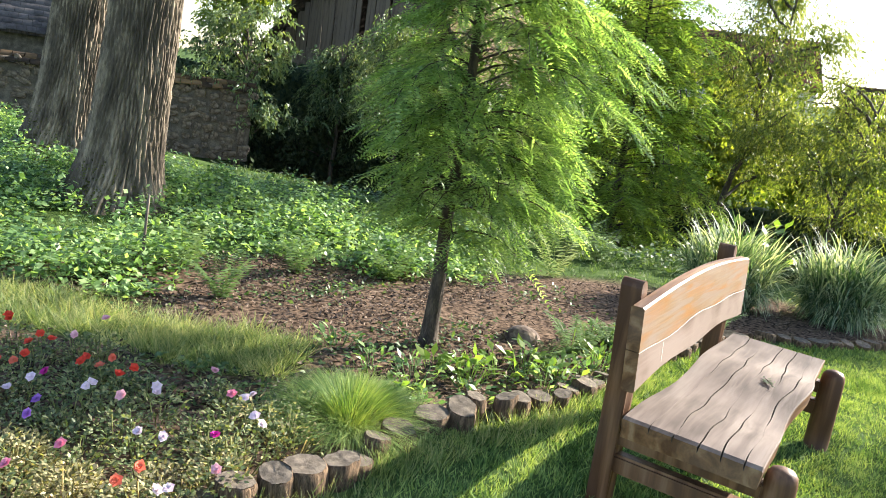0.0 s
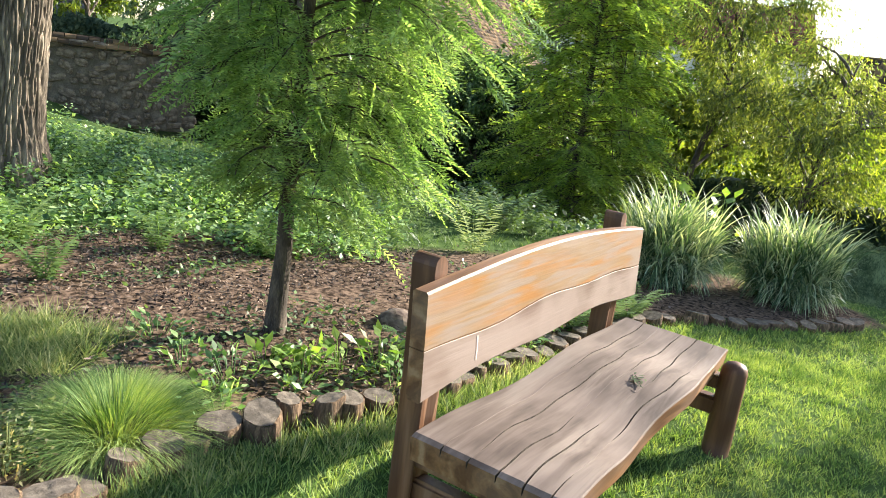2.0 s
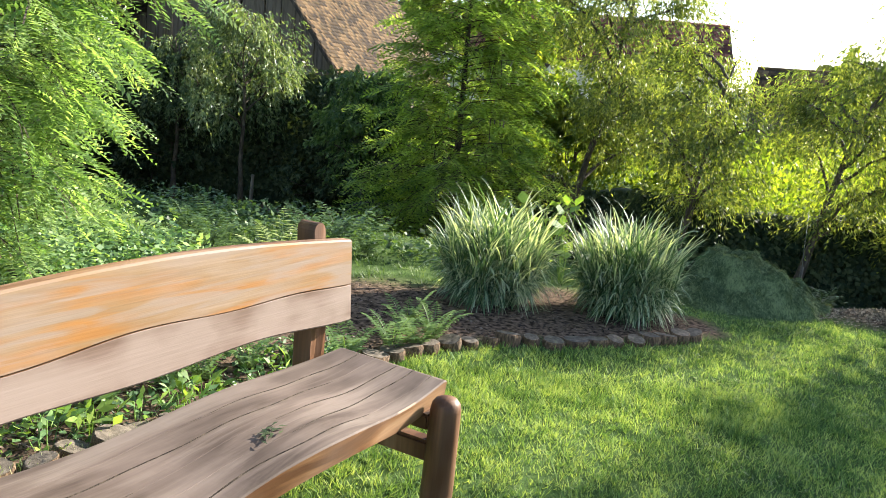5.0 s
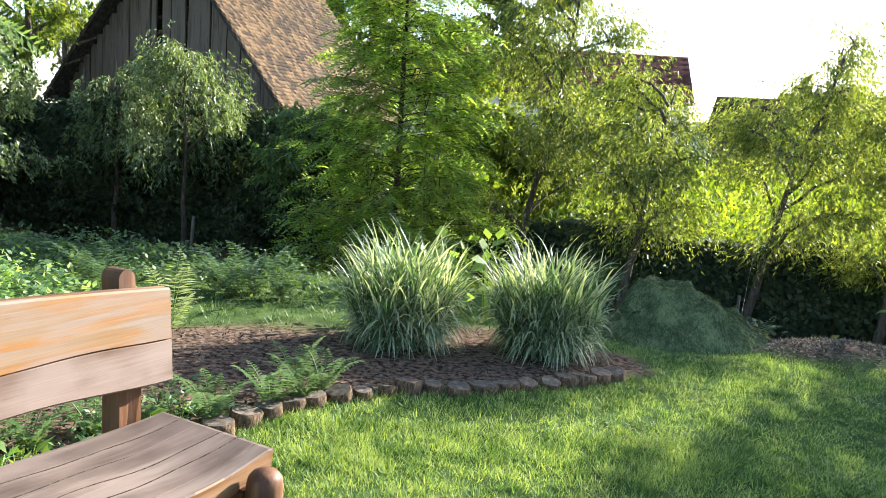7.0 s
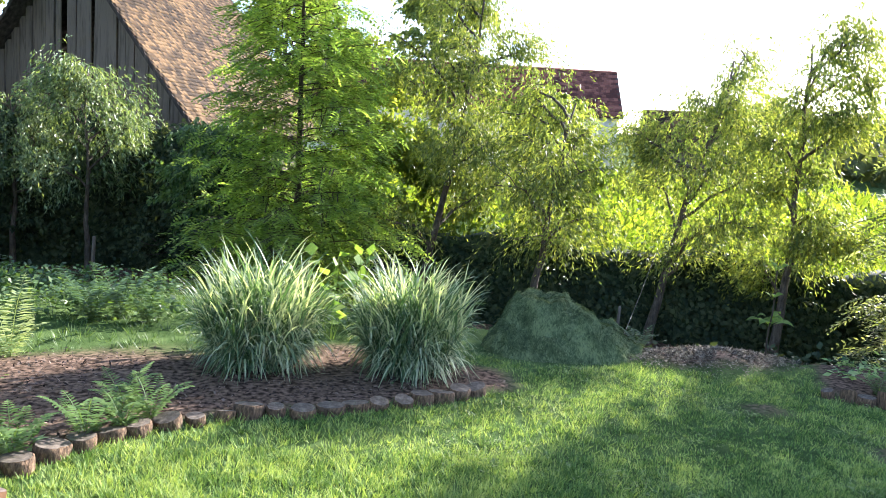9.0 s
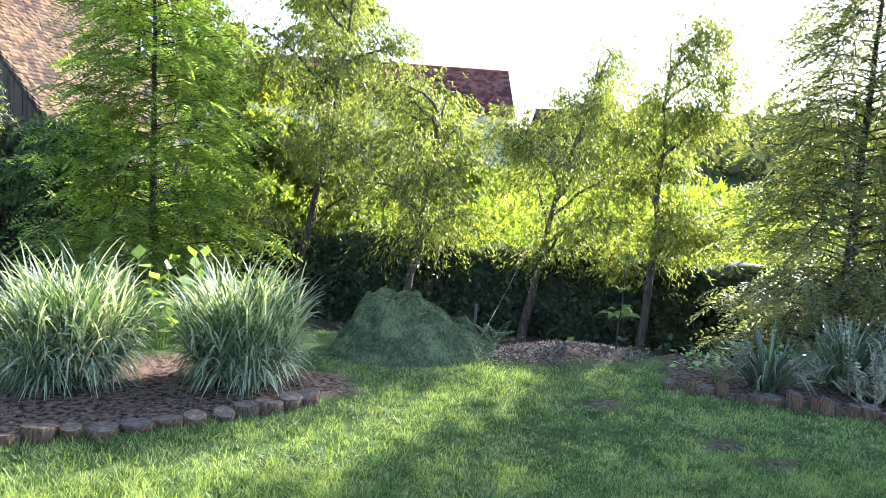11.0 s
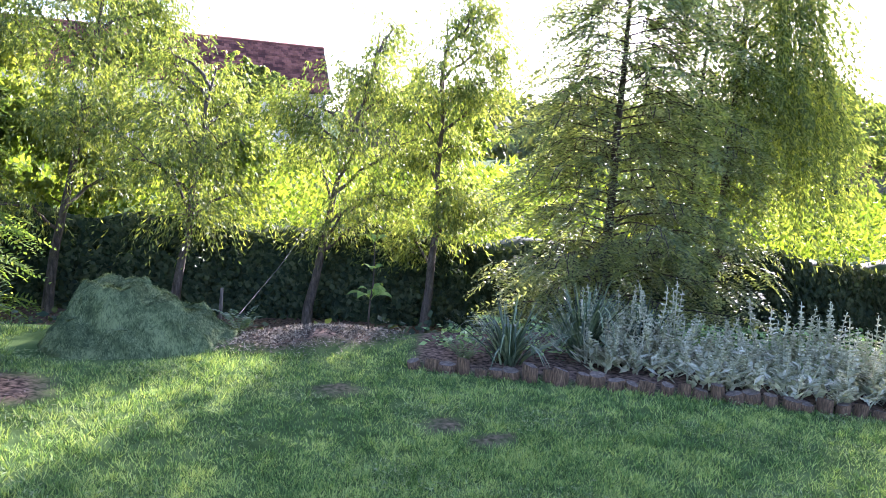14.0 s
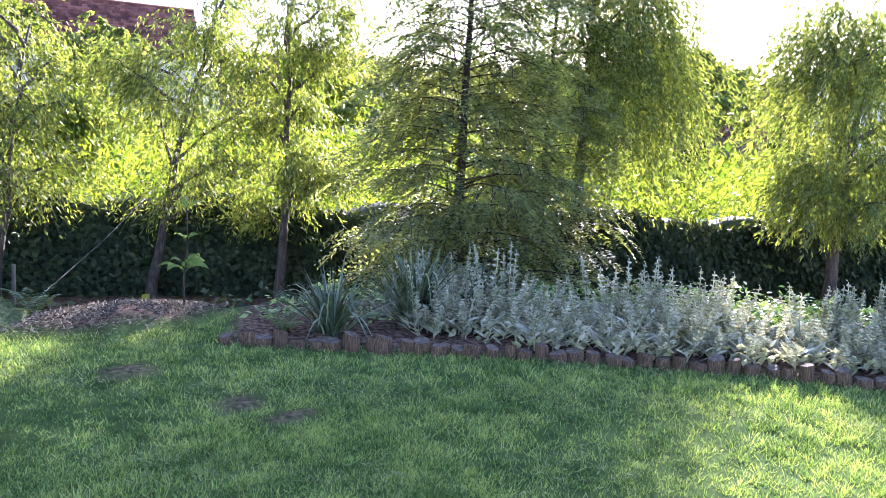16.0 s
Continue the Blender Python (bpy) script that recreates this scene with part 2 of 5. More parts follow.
def wood(name, dark, mid, light, ringscale, rough, flake=0.0, upright=False):
    """Weathered boards: long grain with rusty and bleached streaks, along local x, or z if upright."""
    m = bpy.data.materials.new(name)
    m.use_nodes = True
    n, l = m.node_tree.nodes, m.node_tree.links
    b = n["Principled BSDF"]
    tc = n.new("ShaderNodeTexCoord")
    def noisy(sx, sy, sz, scale, detail=5, dist=0.0):
        mp, t = n.new("ShaderNodeMapping"), n.new("ShaderNodeTexNoise")
        mp.inputs["Scale"].default_value = (sz, sy, sx) if upright else (sx, sy, sz)
        t.inputs["Scale"].default_value, t.inputs["Detail"].default_value, t.inputs["Distortion"].default_value = scale, detail, dist
        l.new(tc.outputs["Object"], mp.inputs["Vector"]), l.new(mp.outputs["Vector"], t.inputs["Vector"])
        return t.outputs["Fac"]
    grain, streak, blot = noisy(1.2, 40, 40, 3.0), noisy(0.6, 6, 6, 2.2, 6, 0.45), noisy(1, 1.6, 1.6, 2.6, 3)
    ramp = n.new("ShaderNodeValToRGB")
    e = ramp.color_ramp.elements
    e[0].position, e[0].color = 0.42, (*dark, 1)
    e[1].position, e[1].color = 0.64, (*light, 1)
    k = e.new(0.53)
    k.color = (*mid, 1)
    l.new(streak, ramp.inputs["Fac"])
    gr = n.new("ShaderNodeValToRGB")
    gr.color_ramp.elements[0].position, gr.color_ramp.elements[0].color = 0.3, (0.45, 0.42, 0.4, 1)
    gr.color_ramp.elements[1].position, gr.color_ramp.elements[1].color = 0.6, (1, 1, 1, 1)
    l.new(grain, gr.inputs["Fac"])
    mul = n.new("ShaderNodeMix")
    mul.data_type, mul.blend_type = "RGBA", "MULTIPLY"
    mul.inputs["Factor"].default_value = 0.28
    l.new(ramp.outputs["Color"], mul.inputs["A"]), l.new(gr.outputs["Color"], mul.inputs["B"])
    grey = n.new("ShaderNodeMix")
    grey.data_type = "RGBA"
    br = n.new("ShaderNodeMapRange")
    br.inputs["From Min"].default_value, br.inputs["From Max"].default_value = 0.42, 0.62
    br.inputs["To Max"].default_value = ringscale
    l.new(blot, br.inputs["Value"]), l.new(br.outputs["Result"], grey.inputs["Factor"])
    # patches where the finish has flaked off to pale wood
    peel = n.new("ShaderNodeMix")
    peel.data_type = "RGBA"
    fr = n.new("ShaderNodeMapRange")
    fr.inputs["From Min"].default_value, fr.inputs["From Max"].default_value = 0.49, 0.6
    fr.inputs["To Max"].default_value = flake
    l.new(noisy(0.8, 9, 9, 3.0, 9, 0.6), fr.inputs["Value"]), l.new(fr.outputs["Result"], peel.inputs["Factor"])
    l.new(mul.outputs["Result"], peel.inputs["A"])
    peel.inputs["B"].default_value = (0.22, 0.17, 0.13, 1)
    l.new(peel.outputs["Result"], grey.inputs["A"])
    grey.inputs["B"].default_value = (0.24, 0.185, 0.15, 1)
    l.new(grey.outputs["Result"], b.inputs["Base Color"])
    b.inputs["Roughness"].default_value = rough
    b.inputs["Specular IOR Level"].default_value = 0.2
    bp = n.new("ShaderNodeBump")
    bp.inputs["Strength"].default_value, bp.inputs["Distance"].default_value = 0.22, 0.004
    l.new(grain, bp.inputs["Height"]), l.new(bp.outputs["Normal"], b.inputs["Normal"])
    return m


M["seat_wood"] = wood("weathered_seat_wood", (0.07, 0.05, 0.038), (0.115, 0.086, 0.067), (0.165, 0.13, 0.104), 0.3, 0.75)
M["back_wood"] = wood("varnished_back_wood", (0.27, 0.125, 0.034), (0.225, 0.14, 0.068), (0.25, 0.175, 0.11), 0.4, 0.5, 0.75)
M["back_wood_low"] = wood("greyed_back_wood", (0.126, 0.081, 0.057), (0.185, 0.131, 0.102), (0.237, 0.181, 0.148), 0.8, 0.55)
M["edge_wood"] = wood("stained_edge_wood", (0.1, 0.045, 0.018), (0.19, 0.095, 0.04), (0.28, 0.165, 0.085), 0.2, 0.55)
M["post_wood"] = wood("stained_post_wood", (0.075, 0.032, 0.014), (0.135, 0.063, 0.028), (0.2, 0.108, 0.058), 0.1, 0.5, upright=True)


# ---- building blocks ----
rng = np.random.default_rng(7)


def quads(name, V, Q, mat, smooth=False):
    V, Q = np.asarray(V, dtype=np.float32).reshape(-1, 3), np.asarray(Q, dtype=np.int32).reshape(-1, 4)
    me = bpy.data.meshes.new(name)
    me.vertices.add(len(V)), me.loops.add(len(Q) * 4), me.polygons.add(len(Q))
    me.vertices.foreach_set("co", V.ravel())
    me.loops.foreach_set("vertex_index", Q.ravel())
    me.polygons.foreach_set("loop_start", np.arange(0, len(Q) * 4, 4, dtype=np.int32))
    if smooth:
        me.polygons.foreach_set("use_smooth", np.ones(len(Q), dtype=bool))
    me.update(calc_edges=True)
    me.materials.append(mat)
    return me


def put(name, me, parent=None, label="", at=None):
    ob = new(name, me)
    if parent is not None:
        ob.parent = parent
    if at is not None:
        ob.matrix_basis = at
    if label:
        ob["label"] = label
    return ob


def part(name, bm, mat, parent, label="", smooth=False):
    me = bpy.data.meshes.new(name)
    bm.to_mesh(me)
    bm.free()
    if smooth:
        for p in me.polygons:
            p.use_smooth = True
    me.materials.append(mat)
    return put(name, me, parent, label)


def thing(name, at, label, category, group="", kind=""):
    ob = new(name)
    ob.empty_display_size = 0.1
    ob.matrix_basis = at if isinstance(at, Matrix) else pose(*at)
    return tagged(ob, label, category, group, kind)


def unit(a):
    return a / np.maximum(np.linalg.norm(a, axis=-1, keepdims=True), 1e-9)


def leafs(P, D, U, L, W):
    """Four-cornered leaves: base P, way D, face roughly U."""
    P, D, U = np.asarray(P, float), unit(np.asarray(D, float)), np.asarray(U, float)
    S = unit(np.cross(D, U))
    N = np.cross(S, D)
    L, W = np.broadcast_to(L, len(P))[:, None], np.broadcast_to(W, len(P))[:, None]
    mid = P + D * L * 0.45 + N * L * 0.06
    V = np.stack([P, mid + S * W / 2, P + D * L, mid - S * W / 2], 1).reshape(-1, 3)
    return V, np.arange(len(V)).reshape(-1, 4)


def ribbons(pts, side, widths):
    """Blades: pts (n, k, 3), side (n, 3), widths (k,) or (n, k)."""
    n, k, _ = pts.shape
    w = np.broadcast_to(np.asarray(widths, float), (n, k))[..., None] / 2
    V = np.stack([pts - side[:, None] * w, pts + side[:, None] * w], 2).reshape(-1, 3)
    base = (np.arange(n) * k * 2)[:, None] + (np.arange(k - 1) * 2)[None]
    Q = np.stack([base, base + 1, base + 3, base + 2], -1).reshape(-1, 4)
    return V, Q


def join(*vq):
    V, Q, o = [], [], 0
    for v, q in vq:
        V.append(v), Q.append(np.asarray(q) + o)
        o += len(v)
    return np.concatenate(V), np.concatenate(Q)


def tube(pts, radii, sides=8, cap=True):
    """A round limb along pts."""
    pts = np.asarray(pts, float)
    radii = np.broadcast_to(np.asarray(radii, float), len(pts))
    t = unit(np.gradient(pts, axis=0))
    ref = np.array([0, 0, 1.0]) if abs(t[0][2]) < 0.8 else np.array([1.0, 0, 0])
    a = unit(np.cross(t, ref))
    b = np.cross(t, a)
    ang = np.arange(sides) * 2 * math.pi / sides
    ring = np.cos(ang)[None, :, None] * a[:, None] + np.sin(ang)[None, :, None] * b[:, None]
    V = (pts[:, None] + ring * radii[:, None, None]).reshape(-1, 3)
    i, j = np.meshgrid(np.arange(len(pts) - 1), np.arange(sides), indexing="ij")
    j2 = (j + 1) % sides
    Q = np.stack([i * sides + j, i * sides + j2, (i + 1) * sides + j2, (i + 1) * sides + j], -1).reshape(-1, 4)
    if cap:
        for r in (0, len(pts) - 1):
            c = len(V)
            V = np.concatenate([V, pts[r][None]])
            k = np.arange(0, sides, 2)
            o = r * sides
            Q = np.concatenate([Q, np.stack([o + k, o + (k + 1) % sides, o + (k + 2) % sides, np.full_like(k, c)], -1)])
    return V, Q


def box(bm, x0, x1, y0, y1, z0, z1, bevel=0.0):
    m = Matrix.Translation(((x0 + x1) / 2, (y0 + y1) / 2, (z0 + z1) / 2)) @ Matrix.Diagonal((x1 - x0, y1 - y0, z1 - z0, 1))
    vs = bmesh.ops.create_cube(bm, size=1, matrix=m)["verts"]
    if bevel:
        es = list({e for v in vs for e in v.link_edges})
        bmesh.ops.bevel(bm, geom=es, offset=bevel, segments=2, affect="EDGES")
    return bm


def step(a, b, v):
    k = np.clip((np.asarray(v, float) - a) / (b - a), 0, 1)
    return k * k * (3 - 2 * k)


# ---- the lie of the land ----
EDGE_X = [-30, -8, -3, 1, 4, 6, 8, 10, 12, 14, 40]
EDGE_Y = [13, 13.2, 11.3, 9.9, 9.1, 8.3, 7.75, 7.3, 6.3, 4.8, -16]
HEDGE_X = [-30, -9, -5, -1, 3, 6, 9, 12, 15, 18, 40]
HEDGE_Y = [19, 18.5, 19, 19.6, 17, 15.2, 14.0, 12.2, 10.9, 9.2, -8]


def height(x, y):
    """Ground height: nearly flat lawn, a hollow behind it, a meadow and hills beyond."""
    x, y = np.asarray(x, float), np.asarray(y, float)
    lawn = -0.022 * np.clip(x, 0, 7) + 0.04 * step(-2.5, -6.5, x) * step(6, 11, y)
    d = y - np.interp(x, EDGE_X, EDGE_Y)
    h = y - np.interp(x, HEDGE_X, HEDGE_Y)
    right = step(-7, -4, x)
    low = lawn - (1.3 + lawn) * step(0.0, 2.3, d) * right
    far = np.hypot(x - 4, y - 2)
    meadow = -0.1 + 0.4 * step(18, 60, far) + 9 * step(70, 210, far) * step(-20, 60, x) + 3 * step(60, 300, far)
    z = low + (meadow - low) * step(-0.2, 0.7, h)
    bumps = 0.012 * np.sin(x * 2.7 + 1.3 * np.sin(y * 1.9)) * np.cos(y * 2.3 + x)
    return z + bumps * step(60, 20, far)


STUMP_LINE = [(-0.95, 2.2), (-0.55, 2.55), (-0.29, 2.8), (-0.12, 3.17), (0.12, 3.43), (0.37, 3.65), (0.74, 3.94), (1.0, 4.3), (1.35, 4.75), (1.75, 5.25), (2.15, 5.72), (2.43, 5.95), (2.83, 6.16), (3.23, 6.22), (3.6, 6.35), (3.95, 6.53), (4.4, 6.78)]
RIGHT_LINE = [(7.31, 6.95), (7.55, 6.72), (8.07, 6.34), (8.59, 5.92), (9.07, 5.52), (9.61, 5.11), (10.2, 4.6), (10.7, 4.05), (11.3, 3.4), (11.9, 2.6)]


def along(line, gap):
    p = np.array(line, float)
    s = np.concatenate([[0], np.cumsum(np.hypot(*np.diff(p, axis=0).T))])
    t = np.arange(0, s[-1], gap)
    return np.stack([np.interp(t, s, p[:, 0]), np.interp(t, s, p[:, 1])], 1)


def patchy(x, y, s, k):
    return np.sin(x * s + k) * np.cos(y * s * 1.3 - k) + 0.6 * np.sin(x * s * 2.3 - y * s * 1.7 + 2 * k)


def soil(x, y):
    """1 on bare earth, 0 on grass."""
    x, y = np.asarray(x, float), np.asarray(y, float)
    lx = np.array([p[0] for p in STUMP_LINE])
    ly = np.array([p[1] for p in STUMP_LINE])
    d = y - np.interp(x, lx, ly, left=2.0)
    n = 0.18 * patchy(x, y, 1.7, 0.6)
    back = np.interp(x, [-3, -1.5, 0, 1, 2, 3, 4, 4.8], [5.4, 6.2, 6.8, 7.0, 7.6, 7.9, 7.6, 7.0])
    bed = step(-0.02, 0.08, d) * step(0.25, -0.25, y - back + n) * step(-3.4, -2.8, x + n) * step(4.75, 4.5, x + 0.4 * n)
    strip = step(0.25, 0.12, np.abs(y - (4.0 - 0.12 * (x + 1))) + 0.4 * n - 0.12) * step(-0.55, -0.85, x)
    bed = bed * (1 - strip)
    rl = np.array(RIGHT_LINE)
    d2 = y - np.interp(x, rl[:, 0], rl[:, 1], left=20, right=2.6)
    bed2 = step(0.0, 0.1, d2) * step(2.6, 2.0, d2) * step(0.0, 0.15, x - 7.2 - 0.6 * (y - 6.95))
    hollow = step(0.3, 1.2, y - np.interp(x, EDGE_X, EDGE_Y) + n) * step(0.8, 0.3, y - np.interp(x, HEDGE_X, HEDGE_Y)) * step(-6, -4, x)
    mound = step(0.85, 0.65, np.hypot((x - 6.75) / 0.95, (y - 7.85) / 0.42) + 0.4 * n)
    spots = sum(step(1.0, 0.3, np.hypot((x - a) / r, (y - b) / (r * 0.6)) + n) for a, b, r in ((6.48, 6.55, 0.3), (7.06, 5.43, 0.26), (6.9, 5.75, 0.2)))
    return np.clip(np.maximum.reduce([bed, bed2, hollow, mound, spots * 0.8]), 0, 1)


def axis(lo, hi, stepsize, far):
    core = list(np.arange(lo, hi + 1e-6, stepsize))
    a, b, s = [], [], stepsize
    v = lo
    while v > -far:
        s *= 1.22
        v -= s
        a.append(v)
    v, s = hi, stepsize
    while v < far:
        s *= 1.22
        v += s
        b.append(v)
    return np.array(a[::-1] + core + b)


def build_ground():
    gx, gy = axis(-7, 14, 0.13, 1800), axis(0.5, 18, 0.13, 1800)
    X, Y = np.meshgrid(gx, gy, indexing="xy")
    Z = height(X, Y)
    S = soil(X, Y)
    Z = Z + S * (0.012 * rng.random(X.shape) + 0.018) * (np.abs(X) < 40) * (np.abs(Y) < 40)
    Z = Z + (0.11 + 0.04 * np.sin(X * 9) * np.cos(Y * 7)) * np.clip(1.15 - np.hypot((X - 6.75) / 0.85, (Y - 7.85) / 0.42), 0, 1)
    V = np.stack([X, Y, Z], -1).reshape(-1, 3)
    i, j = np.meshgrid(np.arange(len(gy) - 1), np.arange(len(gx) - 1), indexing="ij")
    w = len(gx)
    Q = np.stack([i * w + j, i * w + j + 1, (i + 1) * w + j + 1, (i + 1) * w + j], -1).reshape(-1, 4)
    m = material("ground_earth_and_turf", (0.03, 0.055, 0.016), (0.11, 0.155, 0.048), 4.5, 1.0, 0.5, mid=(0.06, 0.098, 0.03), spread=0.24, fine=22, gloss=0.02)
    n, l = m.node_tree.nodes, m.node_tree.links
    at = n.new("ShaderNodeAttribute")
    at.attribute_name = "soil"
    t = n.new("ShaderNodeTexNoise")
    t.inputs["Scale"].default_value, t.inputs["Detail"].default_value = 26, 8
    r = n.new("ShaderNodeValToRGB")
    r.color_ramp.elements[0].position, r.color_ramp.elements[0].color = 0.36, (0.03, 0.021, 0.015, 1)
    r.color_ramp.elements[1].position, r.color_ramp.elements[1].color = 0.66, (0.2, 0.138, 0.097, 1)
    tc = n.new("ShaderNodeTexCoord")
    l.new(tc.outputs["Object"], t.inputs["Vector"]), l.new(t.outputs["Fac"], r.inputs["Fac"])
    mx = n.new("ShaderNodeMix")
    mx.data_type = "RGBA"
    b = n["Principled BSDF"]
    old = b.inputs["Base Color"].links[0].from_socket
    l.new(at.outputs["Fac"], mx.inputs["Factor"]), l.new(old, mx.inputs["A"]), l.new(r.outputs["Color"], mx.inputs["B"])
    l.new(mx.outputs["Result"], b.inputs["Base Color"])
    me = quads("ground", V, Q, m, True)
    a = me.attributes.new("soil", "FLOAT", "POINT")
    a.data.foreach_set("value", S.ravel().astype(np.float32))
    tagged(put("ground", me), "mown lawn, dark soil beds and sunny meadow", "ground", kind="structure")


build_ground()


def gz(x, y):
    return float(height(x, y))

# ---- bench ----
def build_bench():
    ang = math.degrees(math.atan2(0.846, 0.533))
    bench = thing("garden_bench", pose(0.82, 2.83, 0, 0, 0, ang), "rustic wooden garden bench with wavy split backrest on the lawn", "bench")
    # local x along the seat, local y away from the sitter (front is -y)
    L, n = 1.86, 90
    front = lambda u: -0.53 - 0.015 * min(1, 0.2 + u / 0.5) * math.sin(u * 6.2 + 0.6) - 0.004 * math.sin(u * 11 + 2)
    rear = lambda u: 0.0 + 0.012 * math.sin(u * 5 + 1)
    top = lambda u, f: 0.435 + 0.017 * min(1, 0.25 + u / 0.5) * math.sin(u * 6.4 + 0.9) * (0.4 + f) - 0.01 * f
    cracks = [(0.2, 0.014, 1.3), (0.37, 0.012, 2.1), (0.55, 0.015, 0.4), (0.72, 0.012, 3.0), (0.87, 0.01, 1.0)]
    bm = bmesh.new()
    rows = []
    for i in range(n + 1):
        u = L * i / n
        fs = [0.0, 0.008]
        cuts = {}
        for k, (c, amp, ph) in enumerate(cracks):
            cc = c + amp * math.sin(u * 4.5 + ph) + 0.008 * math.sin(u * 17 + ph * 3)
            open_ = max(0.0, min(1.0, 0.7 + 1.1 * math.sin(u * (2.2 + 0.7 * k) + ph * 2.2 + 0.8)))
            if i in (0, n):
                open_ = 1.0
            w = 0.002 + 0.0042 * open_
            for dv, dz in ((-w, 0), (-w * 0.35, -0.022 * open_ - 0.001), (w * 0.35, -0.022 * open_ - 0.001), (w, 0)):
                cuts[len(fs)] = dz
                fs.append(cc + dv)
        fs += [0.992, 1.0]
        ring = []
        for j, f in enumerate(fs):
            y = rear(u) + (front(u) - rear(u)) * f
            drop = -0.006 if j in (0, len(fs) - 1) else 0.0
            endd = -0.008 if i in (0, n) else 0.0
            ring.append(bm.verts.new((u, y, top(u, f) + cuts.get(j, 0.0) + drop + endd)))
        thick = 0.085
        for f in (0.985, 0.5, 0.015):
            y = rear(u) + (front(u) - rear(u)) * f
            ring.append(bm.verts.new((u, y, top(u, f) - thick)))
        rows.append(ring)
    k = len(rows[0])
    for a, b in zip(rows, rows[1:]):
        for j in range(k):
            bm.faces.new((a[j], a[(j + 1) % k], b[(j + 1) % k], b[j]))
    bm.faces.new(rows[0][::-1]), bm.faces.new(rows[-1])
    bmesh.ops.recalc_face_normals(bm, faces=bm.faces)
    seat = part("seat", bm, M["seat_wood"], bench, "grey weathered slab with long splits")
    seat.data.materials.append(M["edge_wood"])
    # slot 2 darkens the crack walls: the shade inside the splits, as colour
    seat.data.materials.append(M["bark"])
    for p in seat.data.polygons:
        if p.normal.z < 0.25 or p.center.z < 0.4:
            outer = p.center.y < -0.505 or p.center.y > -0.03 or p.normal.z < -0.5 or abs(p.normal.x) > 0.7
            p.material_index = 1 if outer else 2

    # backrest: two boards that part along one wavy crack
    split = lambda u: 0.722 + 0.011 * math.sin(u * 3.6 - 1.9) + 0.007 * math.sin(u * 8.5 + 1) + 0.002 * u
    topz = lambda u: 0.895 + 0.052 * math.sin(math.pi * min(max((u + 0.05) / 1.95, 0), 1))
    lowz = lambda u: 0.558 + 0.01 * math.sin(u * 6.3 - 0.6) + 0.025 * math.sin(math.pi * u / 1.9)

    def board(lo, hi, name, mat, label, ends):
        bm = bmesh.new()
        rows, n = [], 80
        for i in range(n + 1):
            u = -0.02 + 1.9 * i / n
            a, b = lo(u), hi(u)
            ea, eb = ends
            prof = [(-0.0, a + ea), (-0.0, b - eb), (eb, b), (0.055 - eb, b), (0.055, b - eb), (0.055, a + ea), (0.055 - ea, a), (ea, a)]
            rows.append([bm.verts.new((u, -0.025 + y + (z - 0.5) * 0.07, z)) for y, z in prof])
        for a, b in zip(rows, rows[1:]):
            for j in range(8):
                bm.faces.new((a[j], a[(j + 1) % 8], b[(j + 1) % 8], b[j]))
        bm.faces.new(rows[0][::-1]), bm.faces.new(rows[-1])
        bmesh.ops.recalc_face_normals(bm, faces=bm.faces)
        ob = part(name, bm, mat, bench, label)
        ob.data.materials.append(M["edge_wood"])
        for p in ob.data.polygons:
            if p.normal.y > -0.6:
                p.material_index = 1

    gap = lambda u: 0.0014 + 0.0012 * abs(math.sin(u * 2.7))
    board(lambda u: split(u) + gap(u), topz, "backrest_board", M["back_wood"], "arched upper board with flaking orange varnish", (0.001, 0.007))
    board(lowz, lambda u: split(u) - gap(u), "backrest_board", M["back_wood_low"], "greyed lower board with a wavy edge", (0.007, 0.001))

    bm = bmesh.new()
    mark = [(0.0, 0.70), (0.004, 0.66), (0.001, 0.615)]
    for (a, za), (b, zb) in zip(mark, mark[1:]):
        bm.faces.new([bm.verts.new((0.29 + px, -0.0275 + (pz - 0.5) * 0.07, pz)) for px, pz in ((a - 0.0025, za), (a + 0.0025, za), (b + 0.002, zb), (b - 0.002, zb))])
    part("scratch", bm, M["plaster"], bench, "pale vertical scratch in the lower board")

    for u in (0.13, 1.74):
        # rear post with a rounded head
        bm = bmesh.new()
        outline = [(-0.05, -0.06), (0.05, -0.06), (0.05, 0.56), (0.037, 0.86), (0.037, 0.93)]
        outline += [(0.037 * math.cos(a), 0.935 + 0.037 * math.sin(a)) for a in np.linspace(0.2, math.pi - 0.2, 9)]
        outline += [(-0.037, 0.93), (-0.037, 0.86), (-0.05, 0.56)]
        loops = []
        for y in (0.0, 0.006, 0.084, 0.09):
            inset = 0.94 if y in (0.0, 0.09) else 1.0
            loops.append([bm.verts.new((u + px * inset, 0.032 + y + max(0, pz - 0.5) * 0.07, pz)) for px, pz in outline])
        for a, b in zip(loops, loops[1:]):
            for j in range(len(a)):
                bm.faces.new((a[j], a[(j + 1) % len(a)], b[(j + 1) % len(a)], b[j]))
        bm.faces.new(loops[0][::-1]), bm.faces.new(loops[-1])
        bmesh.ops.recalc_face_normals(bm, faces=bm.faces)
        part("post", bm, M["post_wood"], bench, "brown stained rear post with rounded head")
        # front leg: a turned log with a domed top
        h = [(-0.1, 0.063), (0.05, 0.064), (0.2, 0.062), (0.36, 0.06), (0.385, 0.055), (0.402, 0.042), (0.411, 0.02), (0.413, 0.004)]
        V, Q = tube([(u + 0.004 * z, -0.59 + 0.03 * (0.4 - z) * 0.2, z) for z, _ in h], [r for _, r in h], 20)
        put("leg", quads("leg", V, Q, M["post_wood"], True), bench, "round log front leg")
